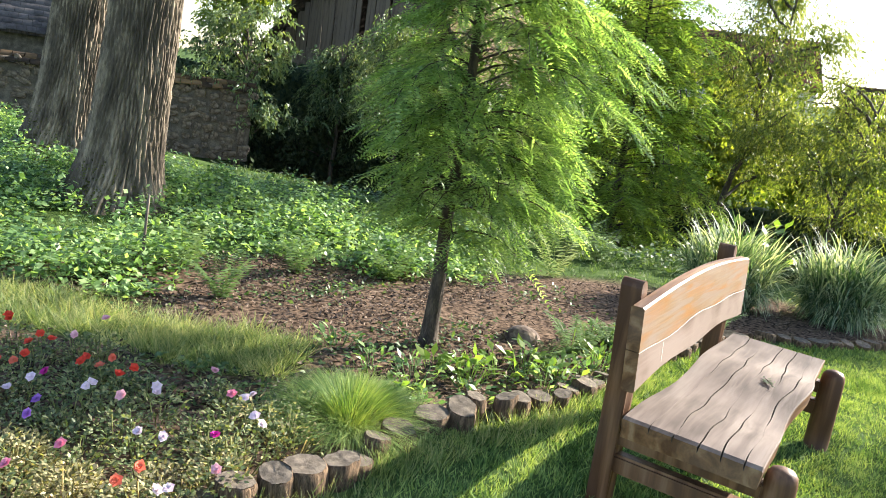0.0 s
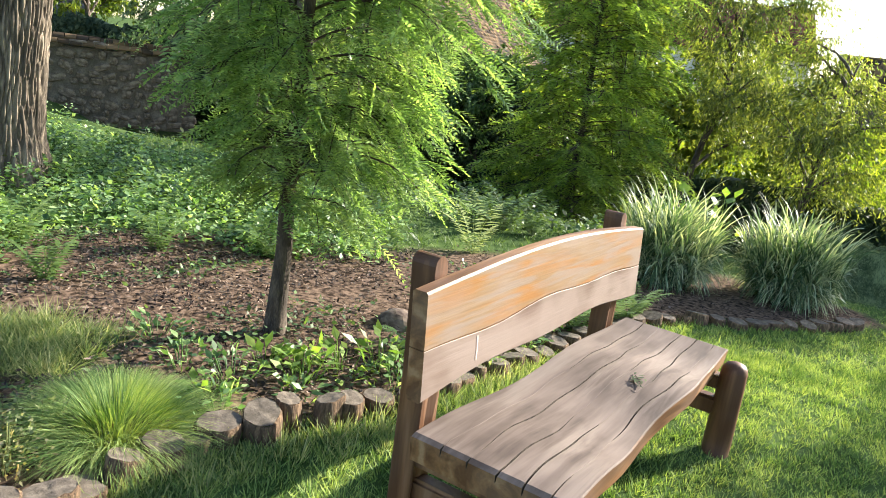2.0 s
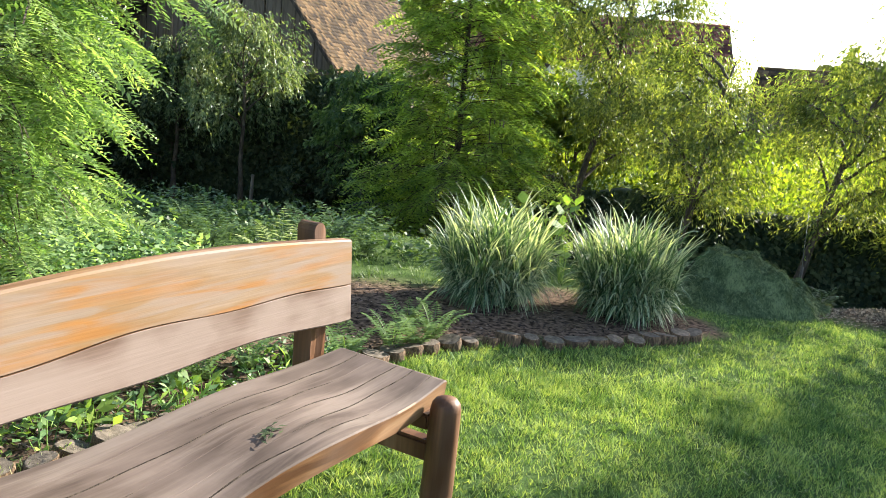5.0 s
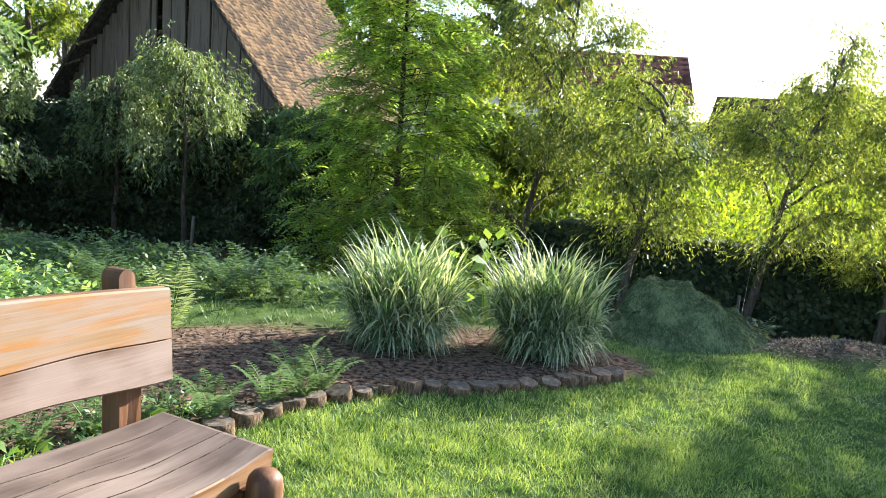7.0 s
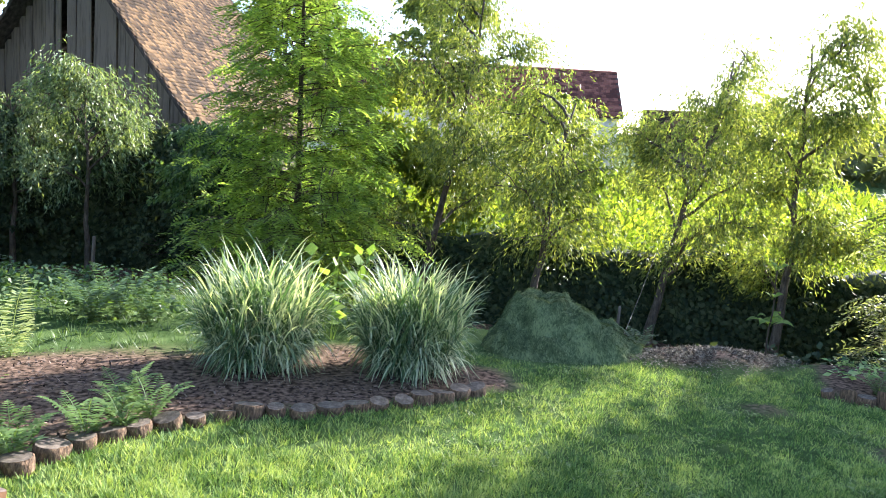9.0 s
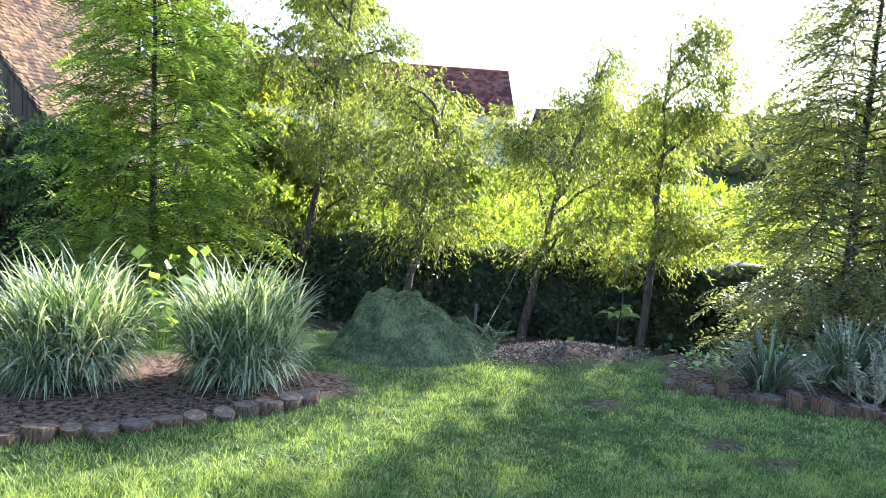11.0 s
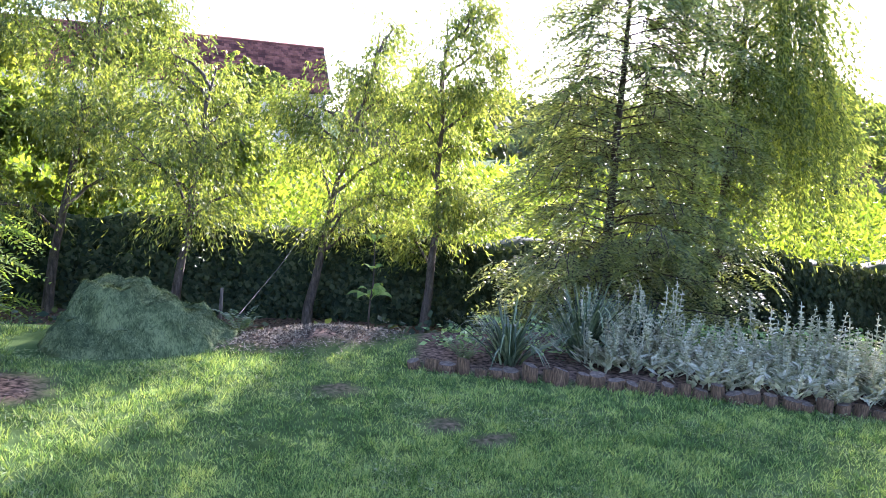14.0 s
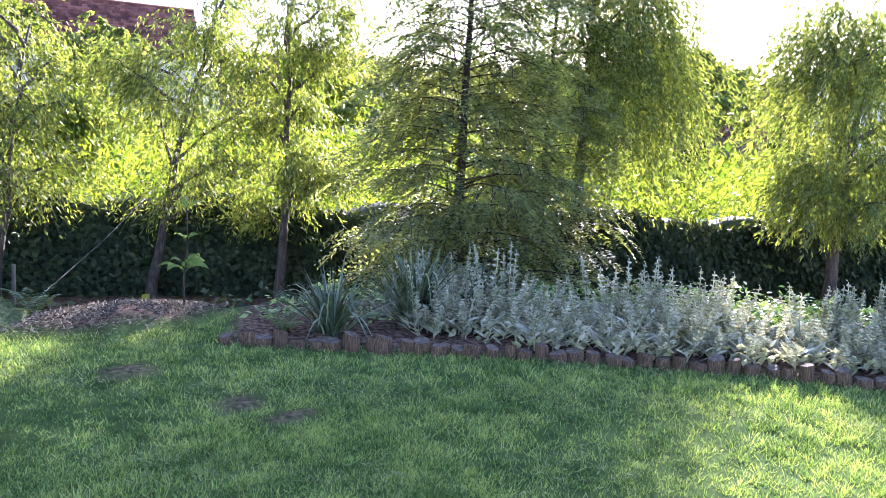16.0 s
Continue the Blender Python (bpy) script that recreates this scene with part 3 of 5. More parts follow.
        part("side_rail", box(bmesh.new(), u - 0.035, u + 0.035, -0.55, 0.12, 0.14, 0.225, 0.012), M["post_wood"], bench)
        part("seat_bearer", box(bmesh.new(), u - 0.04, u + 0.04, -0.54, 0.12, 0.27, 0.333, 0.008), M["post_wood"], bench)
    return bench


BENCH = build_bench()


def litter():
    """A few dry leaflets and a twig lying on the seat."""
    m = BENCH.matrix_basis @ pose(1.02, -0.36, 0.449, 0, 0, 20)
    tw = thing("fallen_leaf_spray", m, "small withered leaf spray lying on the bench seat", "leaf")
    r = np.random.default_rng(3)
    P = np.stack([r.normal(0, 0.024, 24), r.normal(0, 0.01, 24), r.random(24) * 0.006], 1)
    D = np.stack([r.normal(0, 1, 24), r.normal(0, 0.6, 24), r.random(24) * 0.04 - 0.02], 1)
    V, Q = leafs(P, D, np.tile([0, 0, 1.0], (24, 1)), 0.035, 0.01)
    put("leaflet", quads("leaflets", V, Q, M["ivy"]), tw)
    V, Q = tube([(-0.06, -0.01, 0.003), (0, 0, 0.004), (0.06, 0.012, 0.003)], [0.002, 0.002, 0.001], 6)
    put("stalk", quads("stalk", V, Q, M["bark"]), tw)


litter()


# ---- trees ----
def wander(a, b, k, wob, r, sag=0.0):
    t = np.linspace(0, 1, k)[:, None]
    p = np.asarray(a, float) * (1 - t) + np.asarray(b, float) * t
    w = np.cumsum(r.normal(0, wob, (k, 3)), 0)
    w -= w[0] + (w[-1] - w[0]) * t
    p += w
    p[:, 2] += sag * (4 * t * (1 - t))[:, 0]
    return p


def willow(x, y, h, crown, seed, strands, label, lean=(0.0, 0.0), droop=1.0, fork=0.35, mat="willow", trunk_r=0.07, leaf=0.085, shape=1.0, name="willow_tree", z0=None, inner=0.25, wild=1.0, leafw=0.02, per=16, floor=0.8):
    """A slender tree with rising limbs from which leafy strands hang."""
    r = np.random.default_rng(seed)
    z0 = gz(x, y) if z0 is None else z0
    tree = thing(name, pose(x, y, z0), label, "tree", "trees along the hollow")
    top = np.array([lean[0], lean[1], h * 0.92])
    fk = top * fork + np.array([r.normal(0, 0.05), r.normal(0, 0.05), 0])
    tr = wander((0, 0, -0.15), top, 12, 0.03, r)
    V, Q = tube(tr, np.linspace(trunk_r, trunk_r * 0.18, 12) * (1 + 0.4 * np.exp(-np.linspace(0, 6, 12))), 10)
    put("trunk", quads("trunk", V, Q, M["bark_dark"], True), tree)
    tips = []
    nl = 14
    for i in range(nl):
        f = fork + (0.97 - fork) * i / nl
        base = np.array([np.interp(f, np.linspace(0, 1, 12), tr[:, k]) for k in range(3)])
        a = r.random() * 6.28
        reach = crown * (0.55 + 0.5 * r.random()) * (1.1 - 0.65 * (f - fork) / (1 - fork) * shape)
        end = base + np.array([math.cos(a) * reach, math.sin(a) * reach, reach * (0.35 + 0.5 * r.random())])
        end[2] = min(end[2], h)
        p = wander(base, end, 7, 0.04, r, 0.12 * reach)
        limb = [tube(p, np.linspace(trunk_r * 0.42, 0.008, 7), 6)]
        tips.append(p)
        for k in range(3):
            s = p[r.integers(2, 6)]
            e = s + np.array([r.normal(0, 0.3), r.normal(0, 0.3), r.normal(0.12, 0.15)]) * crown * 0.75
            q = wander(s, e, 5, 0.03, r)
            limb.append(tube(q, np.linspace(0.011, 0.004, 5), 5))
            tips.append(q)
        V, Q = join(*limb)
        put("limb", quads("limb", V, Q, M["bark_dark"], True), tree)
    src = np.concatenate([t[int(len(t) * inner):] for t in tips])
    S = src[r.integers(0, len(src), strands)] + r.normal(0, 0.13, (strands, 3))
    out = S - (tr.mean(0) + [0, 0, 0.1])
    out[:, 2] = 0
    out = unit(out) + r.normal(0, 0.6 * wild, (strands, 3)) * [1, 1, 0.3]
    ln = (0.25 + 0.5 * r.random(strands)) * droop
    k = per
    t = np.linspace(0.05, 1, k)
    pos = S[:, None] + out[:, None] * (ln[:, None] * 0.5 * np.sqrt(t)[None])[..., None]
    fall = np.minimum(ln * 0.95 * droop, np.maximum(S[:, 2] - floor, 0.1) * (0.5 + 0.5 * r.random(strands)))
    pos[..., 2] += 0.12 * np.sin(t * 2.2)[None] - t[None] ** 1.5 * fall[:, None]
    pos += r.normal(0, 0.02, pos.shape)
    P = pos.reshape(-1, 3)
    n = len(P)
    D = np.repeat(out, k, 0) * 0.4 + r.normal(0, 0.5, (n, 3)) + np.array([0, 0, -0.85])
    V, Q = leafs(P, D, r.normal(0, 1, (n, 3)) + [0.0, 0, 0.6], leaf * (0.6 + 0.7 * r.random(n)), leafw * (0.7 + 0.6 * r.random(n)))
    put("crown", quads("crown", V, Q, M[mat]), tree)
    return tree


def sprays(B, D, L, r, pairs, nl, nw, flat=0.35):
    """Feathery twigs: at B along D, with pairs of fine needles on both sides."""
    n = len(B)
    D = unit(D)
    U = unit(np.array([0, 0, 1.0]) + r.normal(0, flat, (n, 3)))
    S = unit(np.cross(D, U))
    t = np.linspace(0.08, 1.0, pairs)
    P = B[:, None] + D[:, None] * (L[:, None] * t[None])[..., None]
    P[..., 2] -= (t[None] ** 2) * L[:, None] * 0.3
    out = []
    taper = np.sin(np.pi * np.clip(t * 0.82 + 0.15, 0, 1)) * 0.75 + 0.3
    for sgn in (-1, 1):
        d = (S[:, None] * sgn * 0.8 + D[:, None] * 0.6 + r.normal(0, 0.1, (n, pairs, 3))).reshape(-1, 3)
        ll = np.tile(taper * nl, n)
        out.append(leafs(P.reshape(-1, 3), d, np.repeat(U, pairs, 0), ll, nw))
    return join(*out)


def cypress(x, y, h, rad, seed, label, nb, side_twigs, gap, twig, pairs, nl, nw, first, mat, trunk_r, off=(0, 0), rise=0.25, power=0.75, bend=0.3, z0=None, lean=(0, 0), name="swamp_cypress_tree", low=0.35, sublen=0.5, hang=0.3):
    """A conical tree: whorled branches, each a flat fan of side twigs with drooping feathery sprays."""
    r = np.random.default_rng(seed)
    tree = thing(name, pose(x, y, gz(x, y) if z0 is None else z0), label, "tree")
    tr = wander((0, 0, -0.12), (lean[0], lean[1], h), 16, 0.008, r)
    V, Q = tube(tr, trunk_r * np.linspace(1, 0.1, 16) * (1 + 0.7 * np.exp(-np.linspace(0, 16, 16))), 14)
    put("trunk", quads("trunk", V, Q, M["bark"], True), tree)
    B, D, LL, stalks = [], [], [], []
    for i in range(nb):
        f = first + (0.985 - first) * ((i + r.random()) / nb)
        base = np.array([np.interp(f, np.linspace(0, 1, 16), tr[:, k]) for k in range(3)])
        a = i * 2.399 + r.normal(0, 0.3)
        g = (f - first) / (1 - first)
        reach = rad * ((1 - g) ** power) * min(1, low + g / 0.25) * (0.7 + 0.5 * r.random()) + 0.05
        dirv = np.array([math.cos(a), math.sin(a), 0])
        reach *= 1 + (dirv[0] * off[0] + dirv[1] * off[1])
        t = np.linspace(0, 1, 9)
        p = base + dirv * reach * t[:, None]
        p[:, 2] += reach * (rise * t - bend * t ** 2.2)
        p += np.cumsum(r.normal(0, 0.012 * reach, (9, 3)), 0) * t[:, None]
        V, Q = tube(p, np.linspace(trunk_r * 0.22 * (1 - 0.6 * g), 0.002, 9), 5)
        put("branch", quads("branch", V, Q, M["bark"], True), tree)
        nt = max(4, int(side_twigs * min(1.2, reach / rad) ** 0.6))
        across = np.array([-dirv[1], dirv[0], 0])
        for s in np.linspace(0.22, 1.0, nt):
            at = np.array([np.interp(s, t, p[:, k]) for k in range(3)])
            for sg in (-1, 1):
                d = unit(across * sg * (0.95 - 0.5 * s) + dirv * (0.45 + 0.6 * s) + r.normal(0, 0.16, 3) + [0, 0, 0.05 * r.normal() - 0.1])
                tl = (sublen * reach * (1.05 - 0.75 * s) + 0.06) * (0.55 + 0.7 * r.random())
                k = max(2, int(tl / gap))
                q = np.linspace(0.15, 1, k)[:, None]
                pts = at + d * (q * tl)
                pts[:, 2] -= hang * tl * q[:, 0] ** 2
                stalks.append(np.stack([at, pts[k // 2], pts[-1]]))
                fan = np.cross(d, [0, 0, 1.0])
                alt = np.where(np.arange(k) % 2, 1, -1)[:, None]
                sd = d * (0.7 + 0.5 * q) + fan * alt * (0.85 - 0.6 * q) + r.normal(0, 0.18, (k, 3)) + [0, 0, -hang]
                B.append(pts), D.append(sd), LL.append(twig * (0.6 + 0.7 * r.random(k)))
    T = np.array(stalks)
    V, Q = ribbons(T, unit(np.cross(T[:, -1] - T[:, 0], [0.3, 0.2, 1.0])), nw * 0.45)
    tagged(put("twig_mass", quads("twig_mass", V, Q, M["bark"]), tree), kind="stuff")
    V, Q = sprays(np.concatenate(B), np.concatenate(D), np.concatenate(LL), r, pairs, nl, nw)
    put("crown", quads("crown", V, Q, M[mat]), tree)
    return tree


cypress(-0.01, 4.57, 4.3, 0.62, 11, "young swamp cypress with feathery bright green foliage", 104, 10, 0.042, 0.15, 8, 0.045, 0.0125, 0.19, "cypress", 0.046, off=(0.3, -0.1), z0=gz(0, 4.57), lean=(0.06, 0.0), power=0.36, rise=0.62, bend=0.68, sublen=0.6, low=0.45, hang=0.35)
cypress(2.85, 13.1, 6.6, 1.5, 12, "tall conical swamp cypress with layered light green branches", 150, 10, 0.12, 0.3, 6, 0.1, 0.032, 0.06, "cypress_far", 0.07, rise=0.25, bend=0.12, power=0.55, low=0.9, hang=0.18)
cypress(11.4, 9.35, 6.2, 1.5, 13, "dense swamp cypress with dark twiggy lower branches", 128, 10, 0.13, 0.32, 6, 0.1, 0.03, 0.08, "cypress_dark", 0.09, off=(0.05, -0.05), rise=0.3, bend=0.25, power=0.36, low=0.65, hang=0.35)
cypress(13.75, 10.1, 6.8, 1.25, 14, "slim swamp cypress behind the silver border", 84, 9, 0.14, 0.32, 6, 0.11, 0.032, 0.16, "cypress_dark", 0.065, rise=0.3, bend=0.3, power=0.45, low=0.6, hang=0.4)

willow(4.95, 14.6, 6.6, 1.7, 21, 1850, "slender curly willow with light drooping foliage", lean=(0.9, 0), fork=0.24, leaf=0.088, leafw=0.023, per=15, wild=1.5, droop=0.85, shape=0.7)
willow(6.62, 13.3, 4.2, 1.45, 22, 1050, "low weeping willow over the shady hollow", lean=(0.5, 0), fork=0.32, droop=1.0, leaf=0.088, leafw=0.023, per=15, wild=1.8, shape=0.5)
willow(8.56, 12.98, 5.1, 1.4, 23, 1400, "leaning curly willow with bright drooping leaves", lean=(1.0, 0), fork=0.26, leaf=0.088, leafw=0.023, per=15, wild=1.5, droop=0.9, shape=0.5)
willow(10.1, 11.85, 5.3, 1.0, 24, 1450, "leaning curly willow at the edge of the hollow", lean=(0.15, 0.2), fork=0.24, leaf=0.088, leafw=0.023, per=15, wild=1.2, droop=0.8, shape=0.4)
willow(14.9, 10.4, 8.2, 1.35, 25, 1050, "large weeping willow with long sunlit strands", droop=2.7, fork=0.45, trunk_r=0.1, leaf=0.11, leafw=0.026, per=44, floor=1.25)
willow(17.4, 7.2, 5.2, 1.9, 26, 1100, "broad willow with yellow-green hanging foliage", droop=1.6, fork=0.3, trunk_r=0.1, leaf=0.11, leafw=0.027, per=32, floor=1.3)
willow(-1.45, 17.8, 4.6, 1.3, 27, 800, "small weeping tree with grey-green leaves below the barn", fork=0.4, droop=0.95, trunk_r=0.055, leaf=0.11, leafw=0.03, per=14, mat="willow_grey")
willow(-3.0, 18.1, 3.8, 1.0, 28, 500, "thin young tree in the dark hollow", fork=0.5, trunk_r=0.06, leaf=0.1, leafw=0.03, mat="willow_grey")
willow(-4.6, 15.9, 4.2, 1.3, 29, 480, "thin young tree beside the stone wall", fork=0.35, droop=0.7, trunk_r=0.05, mat="willow_grey", leaf=0.1, leafw=0.04)
willow(1.2, 16.2, 3.4, 1.2, 30, 1000, "bushy green shrub in the shade", fork=0.1, droop=0.6, mat="cover_dark", trunk_r=0.06, name="shrub", leaf=0.11, leafw=0.05)
willow(5.6, 17.4, 2.3, 1.4, 31, 800, "sunlit yellow-green shrub behind the willows", fork=0.05, droop=0.6, mat="shrub", trunk_r=0.05, name="shrub", leaf=0.13, leafw=0.06)
willow(4.1, 17.4, 4.2, 1.4, 39, 1000, "tall sunlit yellow-green shrub beside the cypress", fork=0.08, droop=0.7, mat="shrub", trunk_r=0.06, name="shrub", leaf=0.12, leafw=0.055, floor=0.4)
willow(8.2, 17.4, 1.9, 1.3, 32, 600, "sunlit yellow-green shrub at the meadow edge", fork=0.05, droop=0.6, mat="shrub", trunk_r=0.05, name="shrub", leaf=0.13, leafw=0.06)
willow(-8.6, 29.6, 9.5, 3.0, 38, 1100, "leafy tree standing beside the barn", fork=0.3, droop=0.9, mat="willow", trunk_r=0.16, leaf=0.17, leafw=0.07)
willow(-6.5, 22, 7.5, 2.6, 33, 1100, "leafy tree standing behind the stone wall", fork=0.3, droop=0.8, mat="shrub", trunk_r=0.13, leaf=0.13, leafw=0.05)
willow(-10.4, 23.5, 4.6, 2.2, 331, 800, "round garden shrub behind the stone wall", fork=0.08, droop=0.7, mat="shrub", trunk_r=0.1, leaf=0.13, leafw=0.06, name="shrub")
willow(9.5, 45, 13, 3.6, 34, 1800, "large round tree behind the long house", fork=0.3, droop=0.9, mat="willow", trunk_r=0.3, leaf=0.25, leafw=0.14, wild=2)
for i, (x, y, h, c) in enumerate([(14, 38, 5.0, 3.0), (24, 36, 5.0, 3.2), (33, 28, 5.0, 3.4), (40, 10, 5.2, 3.4), (44, 26, 6, 3.6)]):
    willow(x, y, h, c, 340 + i, 800, "green tree on the far side of the meadow", fork=0.12, droop=0.9, mat="shrub" if i % 2 else "willow", trunk_r=0.1, leaf=0.24, leafw=0.13)
# extra dark-leaved shrubs, added to deepen the shade of the hollow
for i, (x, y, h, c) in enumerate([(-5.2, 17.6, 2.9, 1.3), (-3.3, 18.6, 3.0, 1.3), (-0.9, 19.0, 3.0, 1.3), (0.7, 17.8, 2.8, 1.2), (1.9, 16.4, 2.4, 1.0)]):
    willow(x, y, h, c, 360 + i, 620, "added dark shrub in the shade below the barn", fork=0.05, droop=0.6, mat="ivy", trunk_r=0.05, leaf=0.12, leafw=0.06, name="shrub")
willow(29.5, 19.5, 5.6, 1.8, 370, 900, "dark bush beyond the meadow", fork=0.05, droop=0.8, mat="ivy", trunk_r=0.1, leaf=0.22, leafw=0.12, name="shrub")
willow(1.5, 36, 9.5, 3.5, 35, 1200, "broad tree behind the barn roof", fork=0.3, droop=1.0, mat="willow", trunk_r=0.2, leaf=0.22, leafw=0.1)


def oak(x, y, radius, seed, label, lean):
    """A stout trunk with deep vertical furrows, limbs and a high crown."""
    r = np.random.default_rng(seed)
    z0 = gz(x, y)
    tree = thing("oak_tree", pose(x, y, z0, 0, lean, 0), label, "tree", "old oaks")
    hh, na, nz = 7.0, 330, 120
    A, Z = np.meshgrid(np.arange(na) * 2 * math.pi / na, np.concatenate([np.linspace(-0.25, 4.2, nz - 14), np.linspace(4.4, hh, 14)]), indexing="xy")
    base = radius * (1 - 0.05 * Z + 0.55 * np.exp(-np.clip(Z, 0, 9) * 3.2) * (1 + 0.35 * np.sin(A * 5 + seed)))
    wob = A * 22 + 1.0 * np.sin(Z * 2.3 + A * 3) + 0.7 * np.sin(Z * 5.1 - A * 5 + 1.0)
    tilt = 0.9 * np.sin(Z * 7.1 + A * 9 + seed) + 0.6 * np.sin(Z * 12.3 - A * 13)
    ridge = np.minimum(np.abs(np.sin(wob + tilt)), np.abs(np.sin(wob - tilt + 0.5))) ** 0.55
    R = base - 0.034 + 0.046 * ridge + 0.006 * r.random(A.shape)
    V = np.stack([np.cos(A) * R + 0.02 * np.sin(Z), np.sin(A) * R, Z], -1).reshape(-1, 3)
    i, j = np.meshgrid(np.arange(nz - 1), np.arange(na), indexing="ij")
    Q = np.stack([i * na + j, i * na + (j + 1) % na, (i + 1) * na + (j + 1) % na, (i + 1) * na + j], -1).reshape(-1, 4)
    put("trunk", quads("trunk", V, Q, M["bark_furrow"], True), tree, "thick trunk with furrowed grey bark")
    # moss cushions at the foot
    n = 700
    a = r.normal(-1.5, 0.55, n)
    z = np.abs(r.normal(0, 0.22, n))
    rr = radius * (1 - 0.05 * z + 0.55 * np.exp(-z * 3.2) * (1 + 0.35 * np.sin(a * 5 + seed))) - 0.012
    P = np.stack([np.cos(a) * rr, np.sin(a) * rr, z], 1)
    o = np.stack([np.cos(a), np.sin(a), 0 * a + 0.5], 1)
    V, Q = leafs(P, o + r.normal(0, 0.5, (n, 3)), r.normal(0, 1, (n, 3)), 0.03, 0.022)
    tagged(put("moss", quads("moss", V, Q, M["moss"]), tree, "yellow-green moss at the foot"), kind="stuff")
    tips = []
    for k in range(9):
        a = k * 2.4 + r.random()
        s = np.array([0, 0, 4.8 + 0.25 * k])
        e = s + np.array([math.cos(a) * 3, math.sin(a) * 3, 1.5 + r.random() * 1.5])
        p = wander(s, e, 8, 0.1, r, 0.3)
        V, Q = tube(p, np.linspace(0.15, 0.03, 8), 8)
        put("limb", quads("limb", V, Q, M["bark_dark"], True), tree)
        tips.append(p[3:])
    src = np.concatenate(tips)
    n = 9000
    P = src[r.integers(0, len(src), n)] + r.normal(0, 0.75, (n, 3))
    V, Q = leafs(P, r.normal(0, 1, (n, 3)), r.normal(0, 1, (n, 3)) + [0, 0, 1], 0.13, 0.07)
    put("crown", quads("crown", V, Q, M["shrub"]), tree)


oak(-3.4, 7.55, 0.36, 41, "stout old oak trunk with sunlit furrowed bark", 5.0)
oak(-5.3, 9.95, 0.39, 42, "old oak trunk in the shade before the wall", 7.0)


# ---- ivy hedge on the far bank ----
def leaf_mass(name, P, N, r, size, mat, ratio=0.8, hang=-0.5):
    n = len(P)
    D = np.cross(N, r.normal(0, 1, (n, 3))) + [0, 0, hang]
    V, Q = leafs(P, D + N * 0.3, N + r.normal(0, 0.5, (n, 3)), size * (0.6 + 0.8 * r.random(n)), size * ratio * (0.6 + 0.8 * r.random(n)))
    return quads(name, V, Q, M[mat])


def build_hedge():
    r = np.random.default_rng(51)
    xs = np.linspace(-8.5, 24, 160)
    ys = np.interp(xs, HEDGE_X, HEDGE_Y)
    tops = np.interp(xs, [-9, -5, -3, 1.2, 4, 6, 30], [1.4, 1.5, 1.9, 1.7, 0.35, 0.12, 0.1]) + 0.08 * np.sin(xs * 2.1) + 0.05 * np.sin(xs * 5.3)
    lows = height(xs, ys - 0.9) - 0.15
    hedge = thing("ivy_bank", pose(0, 0, 0), "dark ivy-covered bank in deep shade behind the lawn", "hedge", kind="stuff")
    k = 10
    rows = []
    for j in range(k):
        f = j / (k - 1)
        z = lows + (tops - lows) * f
        y = ys - 0.75 + 0.35 * f + 0.12 * np.sin(xs * 3 + f * 7) + 0.08 * r.random(len(xs))
        rows.append(np.stack([xs, y, z], 1))
    for dy, dz in ((0.3, 0.02), (1.1, -0.25)):
        rows.append(np.stack([xs, ys + dy, tops + dz], 1))
    G = np.stack(rows)
    a, b = np.meshgrid(np.arange(G.shape[0] - 1), np.arange(len(xs) - 1), indexing="ij")
    w = len(xs)
    Q = np.stack([a * w + b, a * w + b + 1, (a + 1) * w + b + 1, (a + 1) * w + b], -1).reshape(-1, 4)
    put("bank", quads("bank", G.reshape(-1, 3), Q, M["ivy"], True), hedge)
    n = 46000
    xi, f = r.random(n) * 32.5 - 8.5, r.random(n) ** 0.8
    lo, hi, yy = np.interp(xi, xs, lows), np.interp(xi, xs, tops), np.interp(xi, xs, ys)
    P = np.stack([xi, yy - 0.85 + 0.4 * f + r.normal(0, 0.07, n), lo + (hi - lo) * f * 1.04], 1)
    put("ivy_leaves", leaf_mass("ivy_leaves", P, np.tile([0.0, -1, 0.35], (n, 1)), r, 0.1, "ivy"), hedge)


build_hedge()


def meadow_growth():
    """Tall sunny weeds along the meadow edge behind the bank."""
    r = np.random.default_rng(52)
    n = 60000
    x = r.random(n) * 42
    d = r.random(n) ** 2.4 * 38
    y = np.interp(x, HEDGE_X, HEDGE_Y) + 0.2 + d
    z = np.maximum(height(x, y), -0.25)
    hh = (0.3 + 1.1 * r.random(n)) * (0.65 + 0.35 * np.sin(x * 1.3) * np.cos(y))
    P = np.stack([x, y, z + hh * r.random(n)], 1)
    V, Q = leafs(P, r.normal(0, 0.6, (n, 3)) + [0, 0, 0.5], r.normal(0, 1, (n, 3)), (0.13 + 0.012 * d) * (0.6 + r.random(n)), (0.05 + 0.006 * d) * (0.6 + r.random(n)))
    tagged(put("meadow_weeds", quads("meadow_weeds", V, Q, M["weeds"])), "sunlit yellow-green weeds along the meadow edge", "weeds", kind="stuff")


meadow_growth()


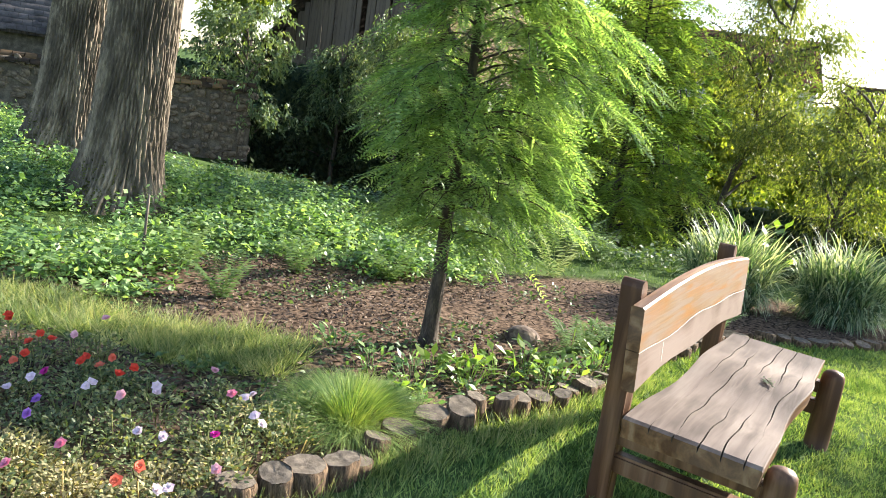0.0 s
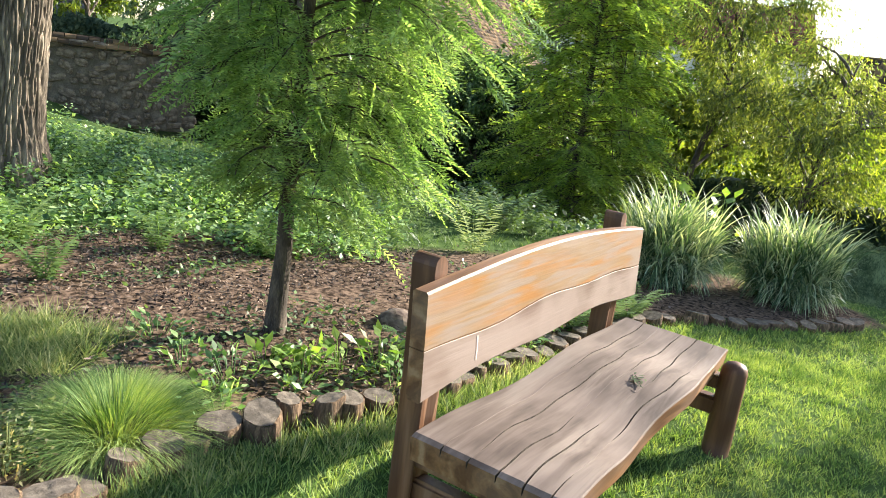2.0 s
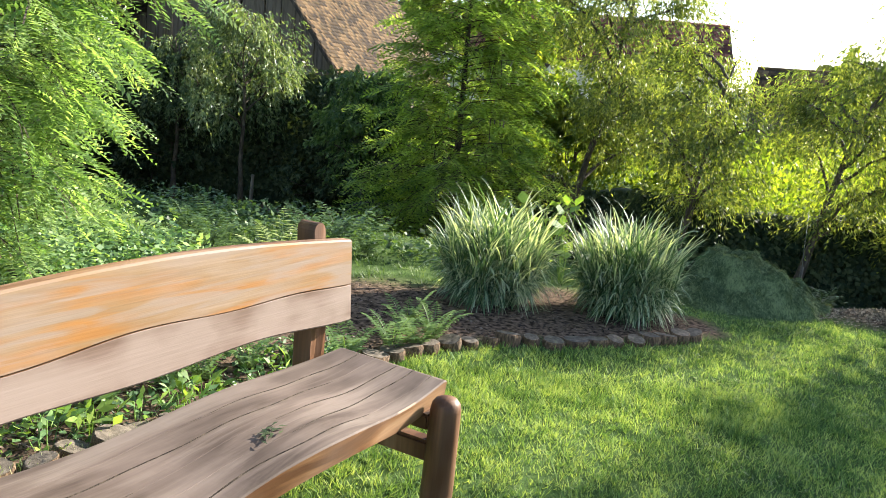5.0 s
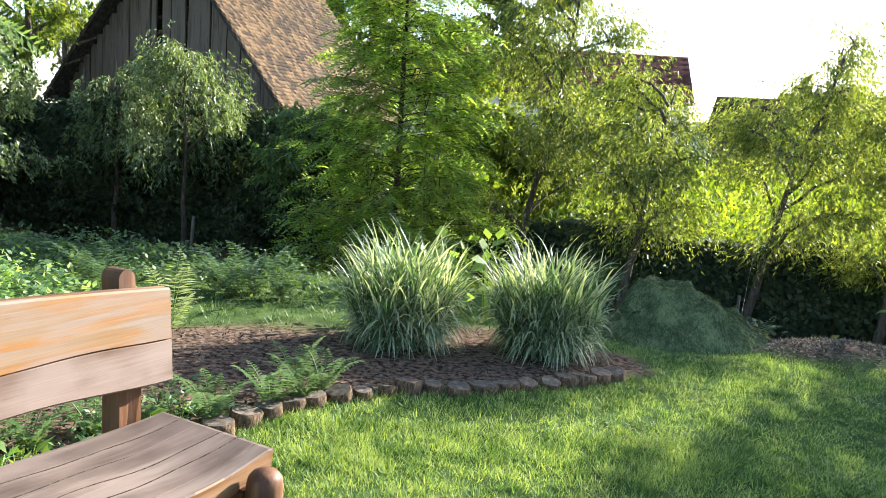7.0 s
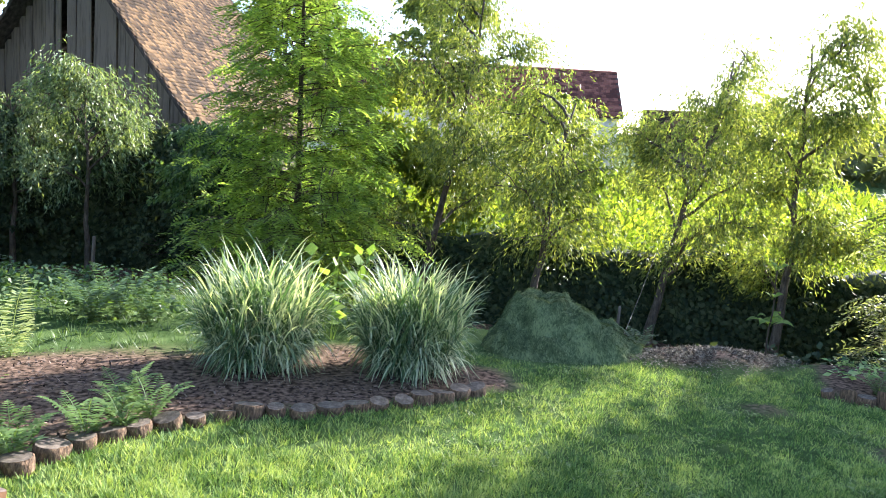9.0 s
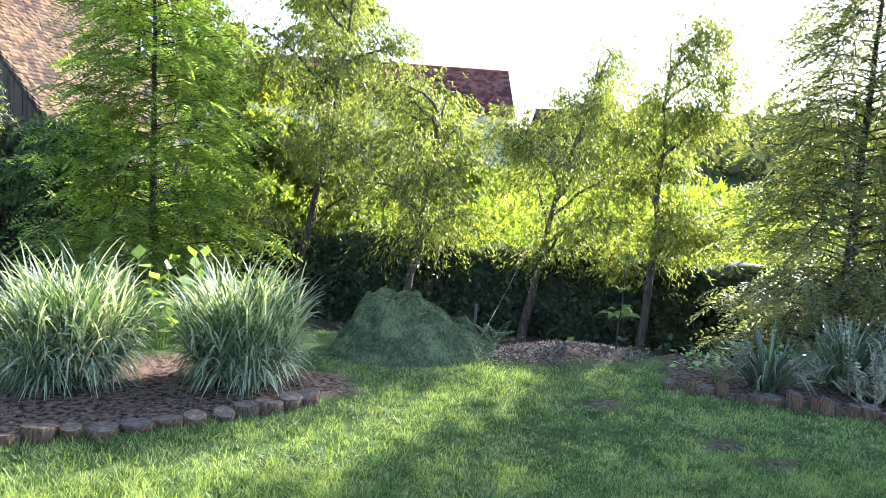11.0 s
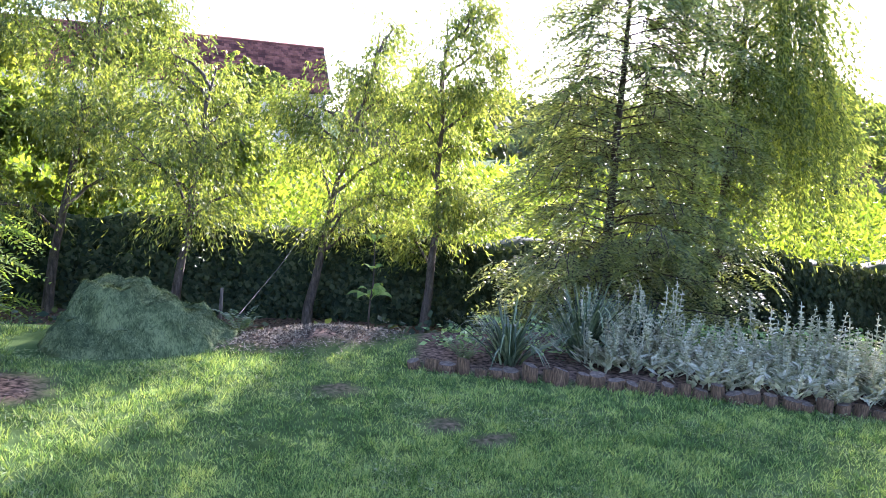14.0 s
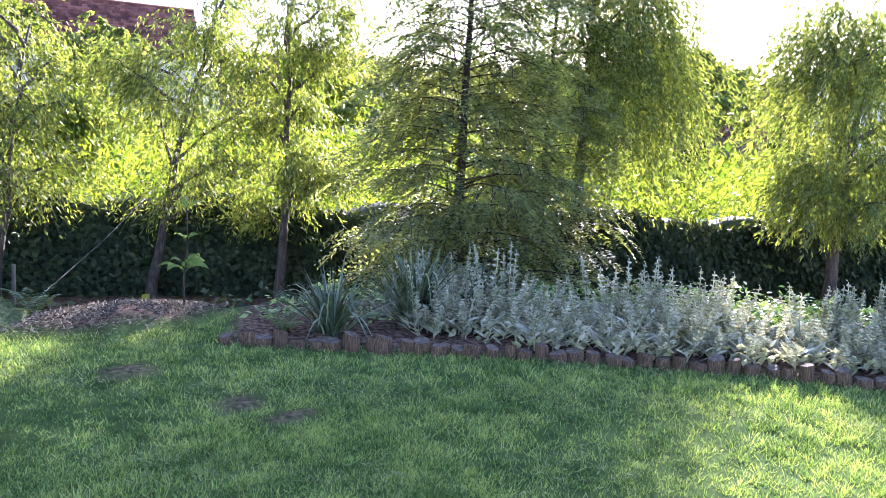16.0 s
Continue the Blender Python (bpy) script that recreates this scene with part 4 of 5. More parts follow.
# ---- buildings ----
def tiled(name, x0, x1, y0, z0, y1, z1, tw, th, mat, parent, r, wobble=0.01):
    """Rows of overlapping tiles from the eave (y0, z0) up to the ridge (y1, z1), along x."""
    run = math.hypot(y1 - y0, z1 - z0)
    rows, cols = int(run / th), int((x1 - x0) / tw)
    uy, uz = (y1 - y0) / run, (z1 - z0) / run
    ny, nz = -uz, uy
    if nz < 0:
        ny, nz = -ny, -nz
    V = []
    for i in range(rows):
        s0, s1 = i * th, min((i + 1.25) * th, run)
        xs = x0 + (np.arange(cols) + (0.5 if i % 2 else 0)) * tw
        lift = 0.035 + r.normal(0, wobble, cols)
        for k in range(cols):
            xa, xb = xs[k] + 0.006, xs[k] + tw - 0.006
            l0, l1 = lift[k], 0.012
            q = [(xa, s0, l0), (xb, s0, l0 + r.normal(0, wobble * 0.5)), (xb, s1, l1), (xa, s1, l1), (xa, s0, l0 - 0.03), (xb, s0, l0 - 0.03)]
            V += [(x, y0 + s * uy + l * ny, z0 + s * uz + l * nz) for x, s, l in q]
    n = len(V) // 6
    b = (np.arange(n) * 6)[:, None]
    Q = np.concatenate([b + [[0, 1, 2, 3]], b + [[4, 5, 1, 0]]])
    return put(name, quads(name, np.array(V), Q, M[mat]), parent)


def house(name, at, length, width, eave, ridge, label, wall_mat, tile_mat, gable_mat, tw, th, over=0.35, windows=(), base=-1.5, gable_planks=False):
    """A gabled house, ridge along local x."""
    r = np.random.default_rng(int(length * 10))
    h = thing(name, at, label, "building")
    part("wall", box(bmesh.new(), -length / 2, length / 2, -width / 2, width / 2, base, eave, 0.01), M[wall_mat], h)
    for sx in (-1, 1):
        x = sx * length / 2
        if gable_planks:
            y0 = -width / 2
            while y0 < width / 2 - 0.08:
                w = min(0.17 + 0.14 * r.random(), width / 2 - y0)
                ym = y0 + w / 2
                top = eave + (ridge - eave) * (1 - abs(ym) / (width / 2))
                if not (sx < 0 and 0.1 < ym < 0.4):
                    out = r.normal(0, 0.02)
                    bm = box(bmesh.new(), x - 0.02 + out, x + 0.02 + out, y0 + 0.012, y0 + w - 0.02 * r.random(), eave - 0.3 - 0.35 * r.random() ** 2, max(top - 0.05, eave))
                    bmesh.ops.rotate(bm, verts=bm.verts, cent=(x, ym, eave), matrix=Matrix.Rotation(r.normal(0, 0.012), 3, "X"))
                    part("plank", bm, M["plank"], h)
                y0 += w
        else:
            bm = bmesh.new()
            vs = [bm.verts.new((x - sx * dx, y, z)) for dx in (0, 0.2) for y, z in ((-width / 2, eave), (width / 2, eave), (0, ridge))]
            bm.faces.new(vs[:3]), bm.faces.new(vs[3:][::-1])
            for a, b in ((0, 1), (1, 2), (2, 0)):
                bm.faces.new((vs[a], vs[b], vs[b + 3], vs[a + 3]))
            bmesh.ops.recalc_face_normals(bm, faces=bm.faces)
            part("gable", bm, M[gable_mat], h)
    k = (ridge - eave) / (width / 2)
    for sy in (-1, 1):
        bm = bmesh.new()
        e = width / 2 + over
        pts = [(sy * e, eave - over * k), (0, ridge), (0, ridge + 0.12), (sy * e, eave - over * k + 0.12)]
        a = [bm.verts.new((-length / 2 - over, y, z)) for y, z in pts]
        b = [bm.verts.new((length / 2 + over, y, z)) for y, z in pts]
        bm.faces.new(a), bm.faces.new(b[::-1])
        for i in range(4):
            bm.faces.new((a[i], b[i], b[(i + 1) % 4], a[(i + 1) % 4]))
        bmesh.ops.recalc_face_normals(bm, faces=bm.faces)
        part("roof", bm, M["plank"], h)
        tiled("roof_tiles", -length / 2 - over, length / 2 + over, sy * (e + 0.05), eave - (over + 0.05) * k + 0.13, 0, ridge + 0.13, tw, th, tile_mat, h, r)
    V, Q = tube([(-length / 2 - over, 0, ridge + 0.14), (length / 2 + over, 0, ridge + 0.14)], 0.13, 10)
    put("ridge", quads("ridge", V, Q, M[tile_mat], True), h)
    for side, u, z, w, hh in windows:
        y = side * (width / 2)
        win = part("window", box(bmesh.new(), u - w / 2, u + w / 2, y - 0.06, y + 0.06, z, z + hh), M["plaster"], h)
        part("pane", box(bmesh.new(), u - w / 2 + 0.06, u + w / 2 - 0.06, y - 0.07, y + 0.07, z + 0.06, z + hh - 0.06), M["window_dark"], win)
    return h


# barn: local x is the ridge; its plank gable looks towards the garden
house("barn", pose(-1.625, 23.65, 0, 0, 0, 60), 5.0, 7.0, 2.3, 6.3, "old barn with weathered plank gable and sagging clay tile roof", "mortar", "tile_old", "plank", 0.11, 0.12, 0.45, gable_planks=True)
house("long_house", pose(13.25, 60.6, 0, 0, 0, -12.6), 24.0, 9.0, 5.4, 8.8, "long white house with red tile roof beyond the meadow", "plaster", "tile_red", "plaster", 0.34, 0.36, windows=((-1, -5, 2.2, 1.1, 1.4), (-1, 0, 2.2, 1.1, 1.4), (-1, 6, 2.2, 1.1, 1.4)))
house("cottage", pose(-18.5, 29, 0, 0, 0, 25), 9, 6, 1.75, 4.2, "plastered cottage with dark tile roof behind the wall", "mortar", "tile_dark", "plaster", 0.3, 0.32, windows=((-1, 2.8, 0.7, 0.7, 0.8),))
house("far_house", pose(64, 40, -2.6, 0, 0, -50), 9, 7, 5.0, 7.0, "distant house with red roof below the wooded hill", "mortar", "tile_red", "plaster", 0.4, 0.4)
house("far_house", pose(88, 36, 2, 0, 0, -40), 10, 7, 5.0, 8.5, "distant house with brown roof on the hillside", "plaster", "tile_old", "plaster", 0.4, 0.4)
house("village_house", pose(29.5, 51, -1.3, 0, 0, -32), 8, 7, 4.6, 7.0, "village house with dark roof among trees", "mortar", "tile_old", "mortar", 0.4, 0.4)


def stone_wall():
    r = np.random.default_rng(61)
    a, b = np.array([-14.0, 11.2]), np.array([-4.3, 15.5])
    d = b - a
    L = float(np.hypot(*d))
    ang = math.degrees(math.atan2(d[1], d[0]))
    z0 = 0.0
    w = thing("stone_wall", pose(a[0], a[1], z0, 0, 0, ang), "old field-stone wall with clay tile coping", "wall")
    part("core", box(bmesh.new(), 0, L, 0.0, 0.4, -0.4, 1.0, 0.02), M["mortar"], w)
    me_list = []
    for k in range(7):
        bm = bmesh.new()
        bmesh.ops.create_icosphere(bm, subdivisions=2, radius=0.5)
        for v in bm.verts:
            c = v.co
            v.co = Vector([math.copysign(min(abs(q) ** 0.6 * 0.66, 0.5), q) for q in c]) * (1 + 0.12 * r.normal())
        me = bpy.data.meshes.new("stone")
        bm.to_mesh(me)
        bm.free()
        me.materials.append(M["stone"])
        me_list.append(me)
    z = -0.38
    cnt = 0
    while z < 0.95:
        hgt = 0.13 + 0.07 * r.random()
        x = L - 7.2 + 0.1 * r.random()
        while x < L - 0.1:
            ln = 0.14 + 0.3 * r.random() ** 1.5
            if cnt < 330:
                o = put("stone", me_list[r.integers(7)], w)
                o.location = (x + ln / 2, 0.0, z + hgt / 2 + r.normal(0, 0.03))
                o.scale = (ln * (0.8 + 0.2 * r.random()), 0.13, hgt * (0.75 + 0.35 * r.random()))
                o.rotation_euler = (0, r.normal(0, 0.22), 0)
                cnt += 1
            x += ln
        z += hgt
    tiled("coping_tiles", 0, L, -0.12, 1.02, 0.22, 1.2, 0.2, 0.18, "tile_old", w, r)
    tiled("coping_tiles", 0, L, 0.54, 1.02, 0.2, 1.2, 0.2, 0.18, "tile_old", w, r)


stone_wall()


# ---- log edging ----
STUMPS = []


def stump_meshes(r):
    for k in range(8):
        ns = 20
        a = np.arange(ns) * 2 * math.pi / ns
        rad = 1 + 0.1 * np.sin(a * 2 + k) + 0.05 * np.sin(a * 10) + 0.04 * r.normal(0, 1, ns)
        V, Q = [], []
        for s, z in ((0.95, -1.2), (1.0, -0.3), (1.03, 0.6), (1.0, 0.93), (0.92, 1.0)):
            V += [(math.cos(t) * s * q, math.sin(t) * s * q, z + (0.02 * r.normal() if z > 0.5 else 0) + (0.12 * math.cos(t + k) if z > 0.5 else 0)) for t, q in zip(a, rad)]
        for i in range(4):
            Q += [(i * ns + j, i * ns + (j + 1) % ns, (i + 1) * ns + (j + 1) % ns, (i + 1) * ns + j) for j in range(ns)]
        side = quads("bark_side", np.array(V), Q, M["stump_side"], True)
        T = []
        for s, dz in ((0.93, 0.0), (0.55, 0.012), (0.2, -0.008)):
            T += [(math.cos(t) * s * q, math.sin(t) * s * q, 1.0 + dz + 0.12 * s * math.cos(t + k) + 0.012 * r.normal()) for t, q in zip(a, rad)]
        T.append((0, 0, 1.0))
        TQ = []
        for i in range(2):
            TQ += [(i * ns + j, i * ns + (j + 1) % ns, (i + 1) * ns + (j + 1) % ns, (i + 1) * ns + j) for j in range(ns)]
        TQ += [(2 * ns + j, 2 * ns + j + 1, 2 * ns + (j + 2) % ns, 3 * ns) for j in range(0, ns, 2)]
        STUMPS.append((side, quads("cut_top", np.array(T), TQ, M["stump_top"])))


def edging(line, gap, tall, rad, label, seed, group):
    r = np.random.default_rng(seed)
    for x, y in along(line, gap):
        x, y = x + r.normal(0, 0.012), y + r.normal(0, 0.012)
        s, t = STUMPS[r.integers(len(STUMPS))]
        e = thing("edging_log", pose(x, y, gz(x, y), r.normal(0, 5), r.normal(0, 5), r.random() * 360), label, "log", group)
        k = rad * (0.8 + 0.4 * r.random())
        e.scale = (k, k, tall * (0.6 + 0.75 * r.random()))
        put("bark_side", s, e), put("cut_top", t, e)


stump_meshes(np.random.default_rng(62))
edging(STUMP_LINE[:8], 0.146, 0.095, 0.072, "short weathered log stump edging the flower bed", 63, "log edging of the flower bed")
edging(STUMP_LINE[7:], 0.165, 0.055, 0.075, "low weathered log stump edging the grass bed", 64, "log edging of the grass bed")
edging(RIGHT_LINE, 0.128, 0.1, 0.056, "dark log stump edging the silver border", 65, "log edging of the silver border")


# ---- plants ----
def tuft(name, x, y, n, hgt, rad, seed, mat, label, category, width=0.012, arch=0.6, spread=1.0, k=6, kind="", blade="foliage", base=0.3, z0=None):
    """A clump of arching blades."""
    r = np.random.default_rng(seed)
    c = thing(name, pose(x, y, gz(x, y) if z0 is None else z0), label, category, kind=kind)
    a = r.random(n) * 6.283
    s = np.sqrt(r.random(n))
    B = np.stack([np.cos(a) * s * rad * base, np.sin(a) * s * rad * base, -0.02 + 0 * a], 1)
    o = np.stack([np.cos(a + r.normal(0, 0.35, n)), np.sin(a + r.normal(0, 0.35, n)), 0 * a], 1)
    H = hgt * (0.6 + 0.45 * r.random(n)) * (1.05 - 0.35 * s)
    R = rad * (0.25 + 0.8 * s) * spread
    t = np.linspace(0, 1, k)[None]
    out = (R[:, None] * t ** 1.6)
    up = H[:, None] * (t * (1 + arch * 0.6) - arch * 0.75 * (s[:, None] ** 1.2) * t ** 3)
    pts = B[:, None] + o[:, None] * out[..., None]
    pts[..., 2] += up
    side = unit(np.cross(o, [0, 0, 1.0]) + r.normal(0, 0.3, (n, 3)))
    w = width * (0.6 + 0.7 * r.random(n))[:, None] * np.concatenate([[0.7], np.linspace(1, 0.08, k - 1)])[None]
    V, Q = ribbons(pts, side, w)
    put(blade, quads(blade, V, Q, M[mat]), c)
    return c


def striped_grass(x, y, hgt, rad, seed, label):
    """Reed-like stems, each with leaves that arch outward and hang at the tip."""
    r = np.random.default_rng(seed)
    c = thing("ornamental_grass", pose(x, y, gz(x, y)), label, "grass")
    ns, nl = 250, 12
    a, s = r.random(ns) * 6.283, np.sqrt(r.random(ns))
    B = np.stack([np.cos(a) * s * rad * 0.55, np.sin(a) * s * rad * 0.55, 0 * a], 1)
    top = B + np.stack([np.cos(a) * s * rad * 0.45, np.sin(a) * s * rad * 0.45, hgt * (0.98 - 0.42 * s ** 2) * (0.8 + 0.3 * r.random(ns))], 1)
    f = np.tile(np.linspace(0.05, 0.97, nl), ns)[:, None]
    b, t_ = np.repeat(B, nl, 0), np.repeat(top, nl, 0)
    P = b * (1 - f) + t_ * f
    n = len(P)
    la = np.repeat(a, nl) + r.normal(0, 1.2, n)
    o = np.stack([np.cos(la), np.sin(la), 0 * la], 1)
    ln = (0.24 + 0.22 * r.random(n)) * (1 - 0.15 * f[:, 0])
    k = 7
    t = np.linspace(0, 1, k)[None]
    el = 0.75 + 0.5 * r.random(n) + 0.45 * f[:, 0] ** 2
    hang = (0.7 + 0.7 * r.random(n)) * (1 - 0.55 * f[:, 0] ** 2)
    pts = P[:, None] + o[:, None] * (ln[:, None] * 0.72 * t ** 1.1)[..., None]
    pts[..., 2] += ln[:, None] * (el[:, None] * t - hang[:, None] * t ** 2.3)
    pts[..., 2] = np.maximum(pts[..., 2], 0.01)
    side = unit(np.cross(o, [0, 0, 1.0]) + r.normal(0, 0.35, (n, 3)))
    w = 0.013 * (0.6 + 0.6 * r.random(n))[:, None] * np.array([0.5, 0.9, 1, 0.95, 0.75, 0.45, 0.06])[None]
    V, Q = ribbons(pts, side, w)
    put("foliage", quads("foliage", V, Q, M["stripe"]), c)
    V, Q = join(*[tube([p, (p + q) / 2, q], [0.004, 0.0035, 0.002], 4, False) for p, q in zip(B, top)])
    put("reed_core", quads("reed_core", V, Q, M["stripe"]), c)


for sx, sy, sd, hh, lab in ((2.8, 7.15, 71, 0.62, "large clump of white-striped ornamental grass"), (3.92, 7.2, 72, 0.62, "rounded clump of white-striped ornamental grass beside the lawn")):
    striped_grass(sx, sy, hh, 0.43, sd, lab)

tuft("sedge_tuft", -0.33, 3.36, 5200, 0.15, 0.26, 73, "lawn", "soft rounded green sedge tuft beside the log edging", "grass", width=0.0038, arch=1.5, base=0.9)


def yucca(x, y, hgt, seed, n=80):
    c = tuft("yucca", x, y, n, hgt, 0.46, seed, "yucca", "grey-green sword-leaved yucca in the border", "yucca", width=0.03, arch=0.12, k=6, blade="upright_leaves", base=0.22)
    r = np.random.default_rng(seed + 5)
    m = 54
    a = r.random(m) * 6.283
    o = np.stack([np.cos(a), np.sin(a), 0 * a], 1)
    t = np.linspace(0, 1, 8)[None]
    Rr, Hh = (0.28 + 0.3 * r.random(m))[:, None], hgt * (0.3 + 0.4 * r.random(m))[:, None]
    pts = o[:, None] * (Rr * t)[..., None]
    pts[..., 2] += Hh * np.sin(t * 2.6) * 1.0
    V, Q = ribbons(pts, unit(np.cross(o, [0, 0, 1.0])), 0.028 * np.concatenate([[0.8], np.linspace(1, 0.1, 7)]))
    put("arching_leaves", quads("arching_leaves", V, Q, M["yucca"]), c)


yucca(8.05, 6.75, 0.62, 81, 60), yucca(8.85, 6.75, 0.84, 82, 95), yucca(9.55, 6.75, 0.62, 83, 50)


def lambs_ear(x, y, hgt, seed, stems, label):
    """Woolly silver plant: broad basal leaves and leafy flower spikes."""
    r = np.random.default_rng(seed)
    c = thing("lambs_ear_plant", pose(x, y, gz(x, y)), label, "plant", "silver border plants")
    P, D, U, L, W = [], [], [], [], []
    for k in range(stems):
        a, s = r.random() * 6.28, math.sqrt(r.random()) * 0.24
        b = np.array([math.cos(a) * s, math.sin(a) * s, 0])
        h = hgt * (0.55 + 0.5 * r.random())
        tip = b * 1.5 + np.array([r.normal(0, 0.05), r.normal(0, 0.05), h])
        p = wander(b, tip, 6, 0.008, r)
        V, Q = tube(p, np.linspace(0.007, 0.004, 6), 5)
        put("stem", quads("stem", V, Q, M["lambs"]), c)
        for q in range(9):
            f = 0.15 + 0.6 * q / 9
            at = b * (1 - f) + tip * f
            aa = q * 1.57 + r.random()
            P.append(at), D.append((math.cos(aa), math.sin(aa), 0.5)), U.append((0, 0, 1)), L.append(0.15 * (1.1 - f)), W.append(0.05 * (1.1 - f))
        # woolly flower whorls, set apart along the spike
        for q in range(36):
            f = 0.58 + 0.085 * (q // 7) + 0.025 * r.random()
            at = b * (1 - f) + tip * f
            aa = q * 2.4
            P.append(at), D.append((math.cos(aa), math.sin(aa), 0.45)), U.append((0, 0, 1)), L.append(0.06 * (1.4 - f)), W.append(0.03)
    for q in range(stems * 6):
        aa, s = r.random() * 6.28, r.random() * 0.26
        P.append((math.cos(aa) * s, math.sin(aa) * s, 0.02 + 0.1 * r.random())), D.append((math.cos(aa), math.sin(aa), 0.5 + 0.5 * r.random())), U.append((0, 0, 1)), L.append(0.13), W.append(0.05)
    V, Q = leafs(P, D, np.array(U, float) + r.normal(0, 0.2, (len(P), 3)), np.array(L), np.array(W))
    put("foliage", quads("foliage", V, Q, M["lambs"]), c)


rr = np.random.default_rng(90)
for i, (x, y) in enumerate(along([(8.55, 6.3), (9.2, 5.75), (9.8, 5.3), (10.4, 4.75), (10.95, 4.15), (11.6, 3.4)], 0.25)):
    for rowk in range(3):
        swell = math.sin(i * 0.9 + 0.5) + 0.6 * math.sin(i * 2.3 + rowk * 1.7)
        if rowk == 2 and swell < -0.4:
            continue
        d = 0.34 * rowk
        hh = 0.3 + 0.11 * rowk + 0.12 * swell + (0.1 if 3 <= i <= 6 else 0)
        lambs_ear(x + 0.66 * d + rr.normal(0, 0.07) + 0.1, y + 0.75 * d + rr.normal(0, 0.07) + 0.1, max(0.24, hh), 900 + i * 3 + rowk, 11 if rowk else 8, "silver woolly plant with upright flower spikes")


def fern(x, y, size, seed, label="green fern with arching fronds", n=8, mat="fern", z0=None):
    r = np.random.default_rng(seed)
    c = thing("fern", pose(x, y, gz(x, y) if z0 is None else z0), label, "fern", "ferns in the beds")
    for i in range(n):
        a = i * 2.4 + r.random() * 0.8
        o = np.array([math.cos(a), math.sin(a), 0])
        ln = size * (0.7 + 0.5 * r.random())
        t = np.linspace(0, 1, 18)
        el = 0.95 + 0.45 * r.random()
        p = o * (ln * (0.5 + 0.4 * r.random()) * t ** 1.25)[:, None]
        p[:, 2] = ln * (el * t - 0.4 * t ** 2.6)
        sd = np.cross(o, [0, 0, 1.0])
        taper = np.sin(np.pi * np.clip(t * 0.8 + 0.2, 0, 1)) * ln * 0.24
        out = []
        for sg in (-1, 1):
            D = sd * sg + o * 0.35 + np.array([0, 0, 0.1]) + r.normal(0, 0.08, (18, 3))
            out.append(leafs(p, D, np.tile([0, 0, 1.0], (18, 1)), taper + 0.008, ln * 0.07))
        out.append(ribbons(p[None], sd[None], np.full(18, 0.004)))
        V, Q = join(*out)
        put("frond", quads("frond", V, Q, M[mat]), c)


for i, (x, y, size) in enumerate([(0.95, 4.81, 0.28), (1.08, 4.98, 0.26), (0.75, 4.6, 0.22), (-0.4, 6.03, 0.42), (-1.46, 4.92, 0.34), (-1.13, 5.78, 0.4), (-1.94, 5.47, 0.42), (1.27, 5.19, 0.22), (1.77, 5.44, 0.28), (1.52, 5.4, 0.2), (2.04, 5.68, 0.28), (2.2, 5.8, 0.24), (2.3, 5.98, 0.32), (2.12, 6.1, 0.28), (0.35, 8.14, 0.42), (1.33, 8.35, 0.46), (1.5, 8.55, 0.5), (1.75, 8.4, 0.4), (1.15, 8.6, 0.4), (0.0, 8.6, 0.4), (7.75, 6.95, 0.26), (6.25, 8.3, 0.3)]):
    # ferns behind y 8 stand in shade, which their darker leaf colour carries
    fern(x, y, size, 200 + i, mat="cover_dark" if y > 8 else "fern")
# sunlight on this fern is mixed into a paler copy of the frond colour
fern(1.11, 7.17, 0.5, 240, "tall pale sunlit fern on bare soil", 6, "fern_sunlit")


def leafy(name, x, y, hgt, rad, n, leaf, ratio, mat, label, seed, category="plant", group="", up=0.4, z0=None):
    """A low leafy plant: stalks with broad leaves."""
    r = np.random.default_rng(seed)
    c = thing(name, pose(x, y, gz(x, y) if z0 is None else z0), label, category, group)
    a, s = r.random(n) * 6.283, np.sqrt(r.random(n))
    f = r.random(n) ** 0.7
    P = np.stack([np.cos(a) * s * rad, np.sin(a) * s * rad, hgt * (0.15 + 0.85 * f) * (1.05 - 0.4 * s)], 1)
    D = np.stack([np.cos(a), np.sin(a), 0 * a + up], 1) + r.normal(0, 0.45, (n, 3))
    V, Q = leafs(P, D, np.array([0, 0, 1.0]) + r.normal(0, 0.35, (n, 3)), leaf * (0.6 + 0.7 * r.random(n)), leaf * ratio * (0.7 + 0.5 * r.random(n)))
    put("foliage", quads("foliage", V, Q, M[mat]), c)
    st = [tube([(p[0] * 0.3, p[1] * 0.3, -0.03), (p[0] * 0.8, p[1] * 0.8, p[2] * 0.6), tuple(p)], 0.0025, 4, False) for p in P[:: max(1, n // 14)]]
    V, Q = join(*st)
    put("stalk_tuft", quads("stalk_tuft", V, Q, M[mat]), c)
    return c


for i, (x, y, s) in enumerate([(0.42, 4.2, 0.2), (0.6, 4.35, 0.18), (0.25, 4.05, 0.16), (0.8, 4.3, 0.16), (1.15, 4.75, 0.15), (1.5, 5.2, 0.15), (0.05, 4.15, 0.12), (-0.1, 3.75, 0.12)]):
    leafy("bright_leaf_plant", x, y, s, s * 0.9, 26, 0.09, 0.45, "hosta", "bright yellow-green leafy plant behind the edging", 300 + i)
for i, (x, y) in enumerate([(3.32, 7.95), (3.1, 7.75), (3.6, 8.0)]):
    leafy("broad_leaf_plant", x, y + 0.2, 0.92, 0.22, 14, 0.14, 0.85, "hosta", "tall plant with broad yellow-green leaves", 320 + i)


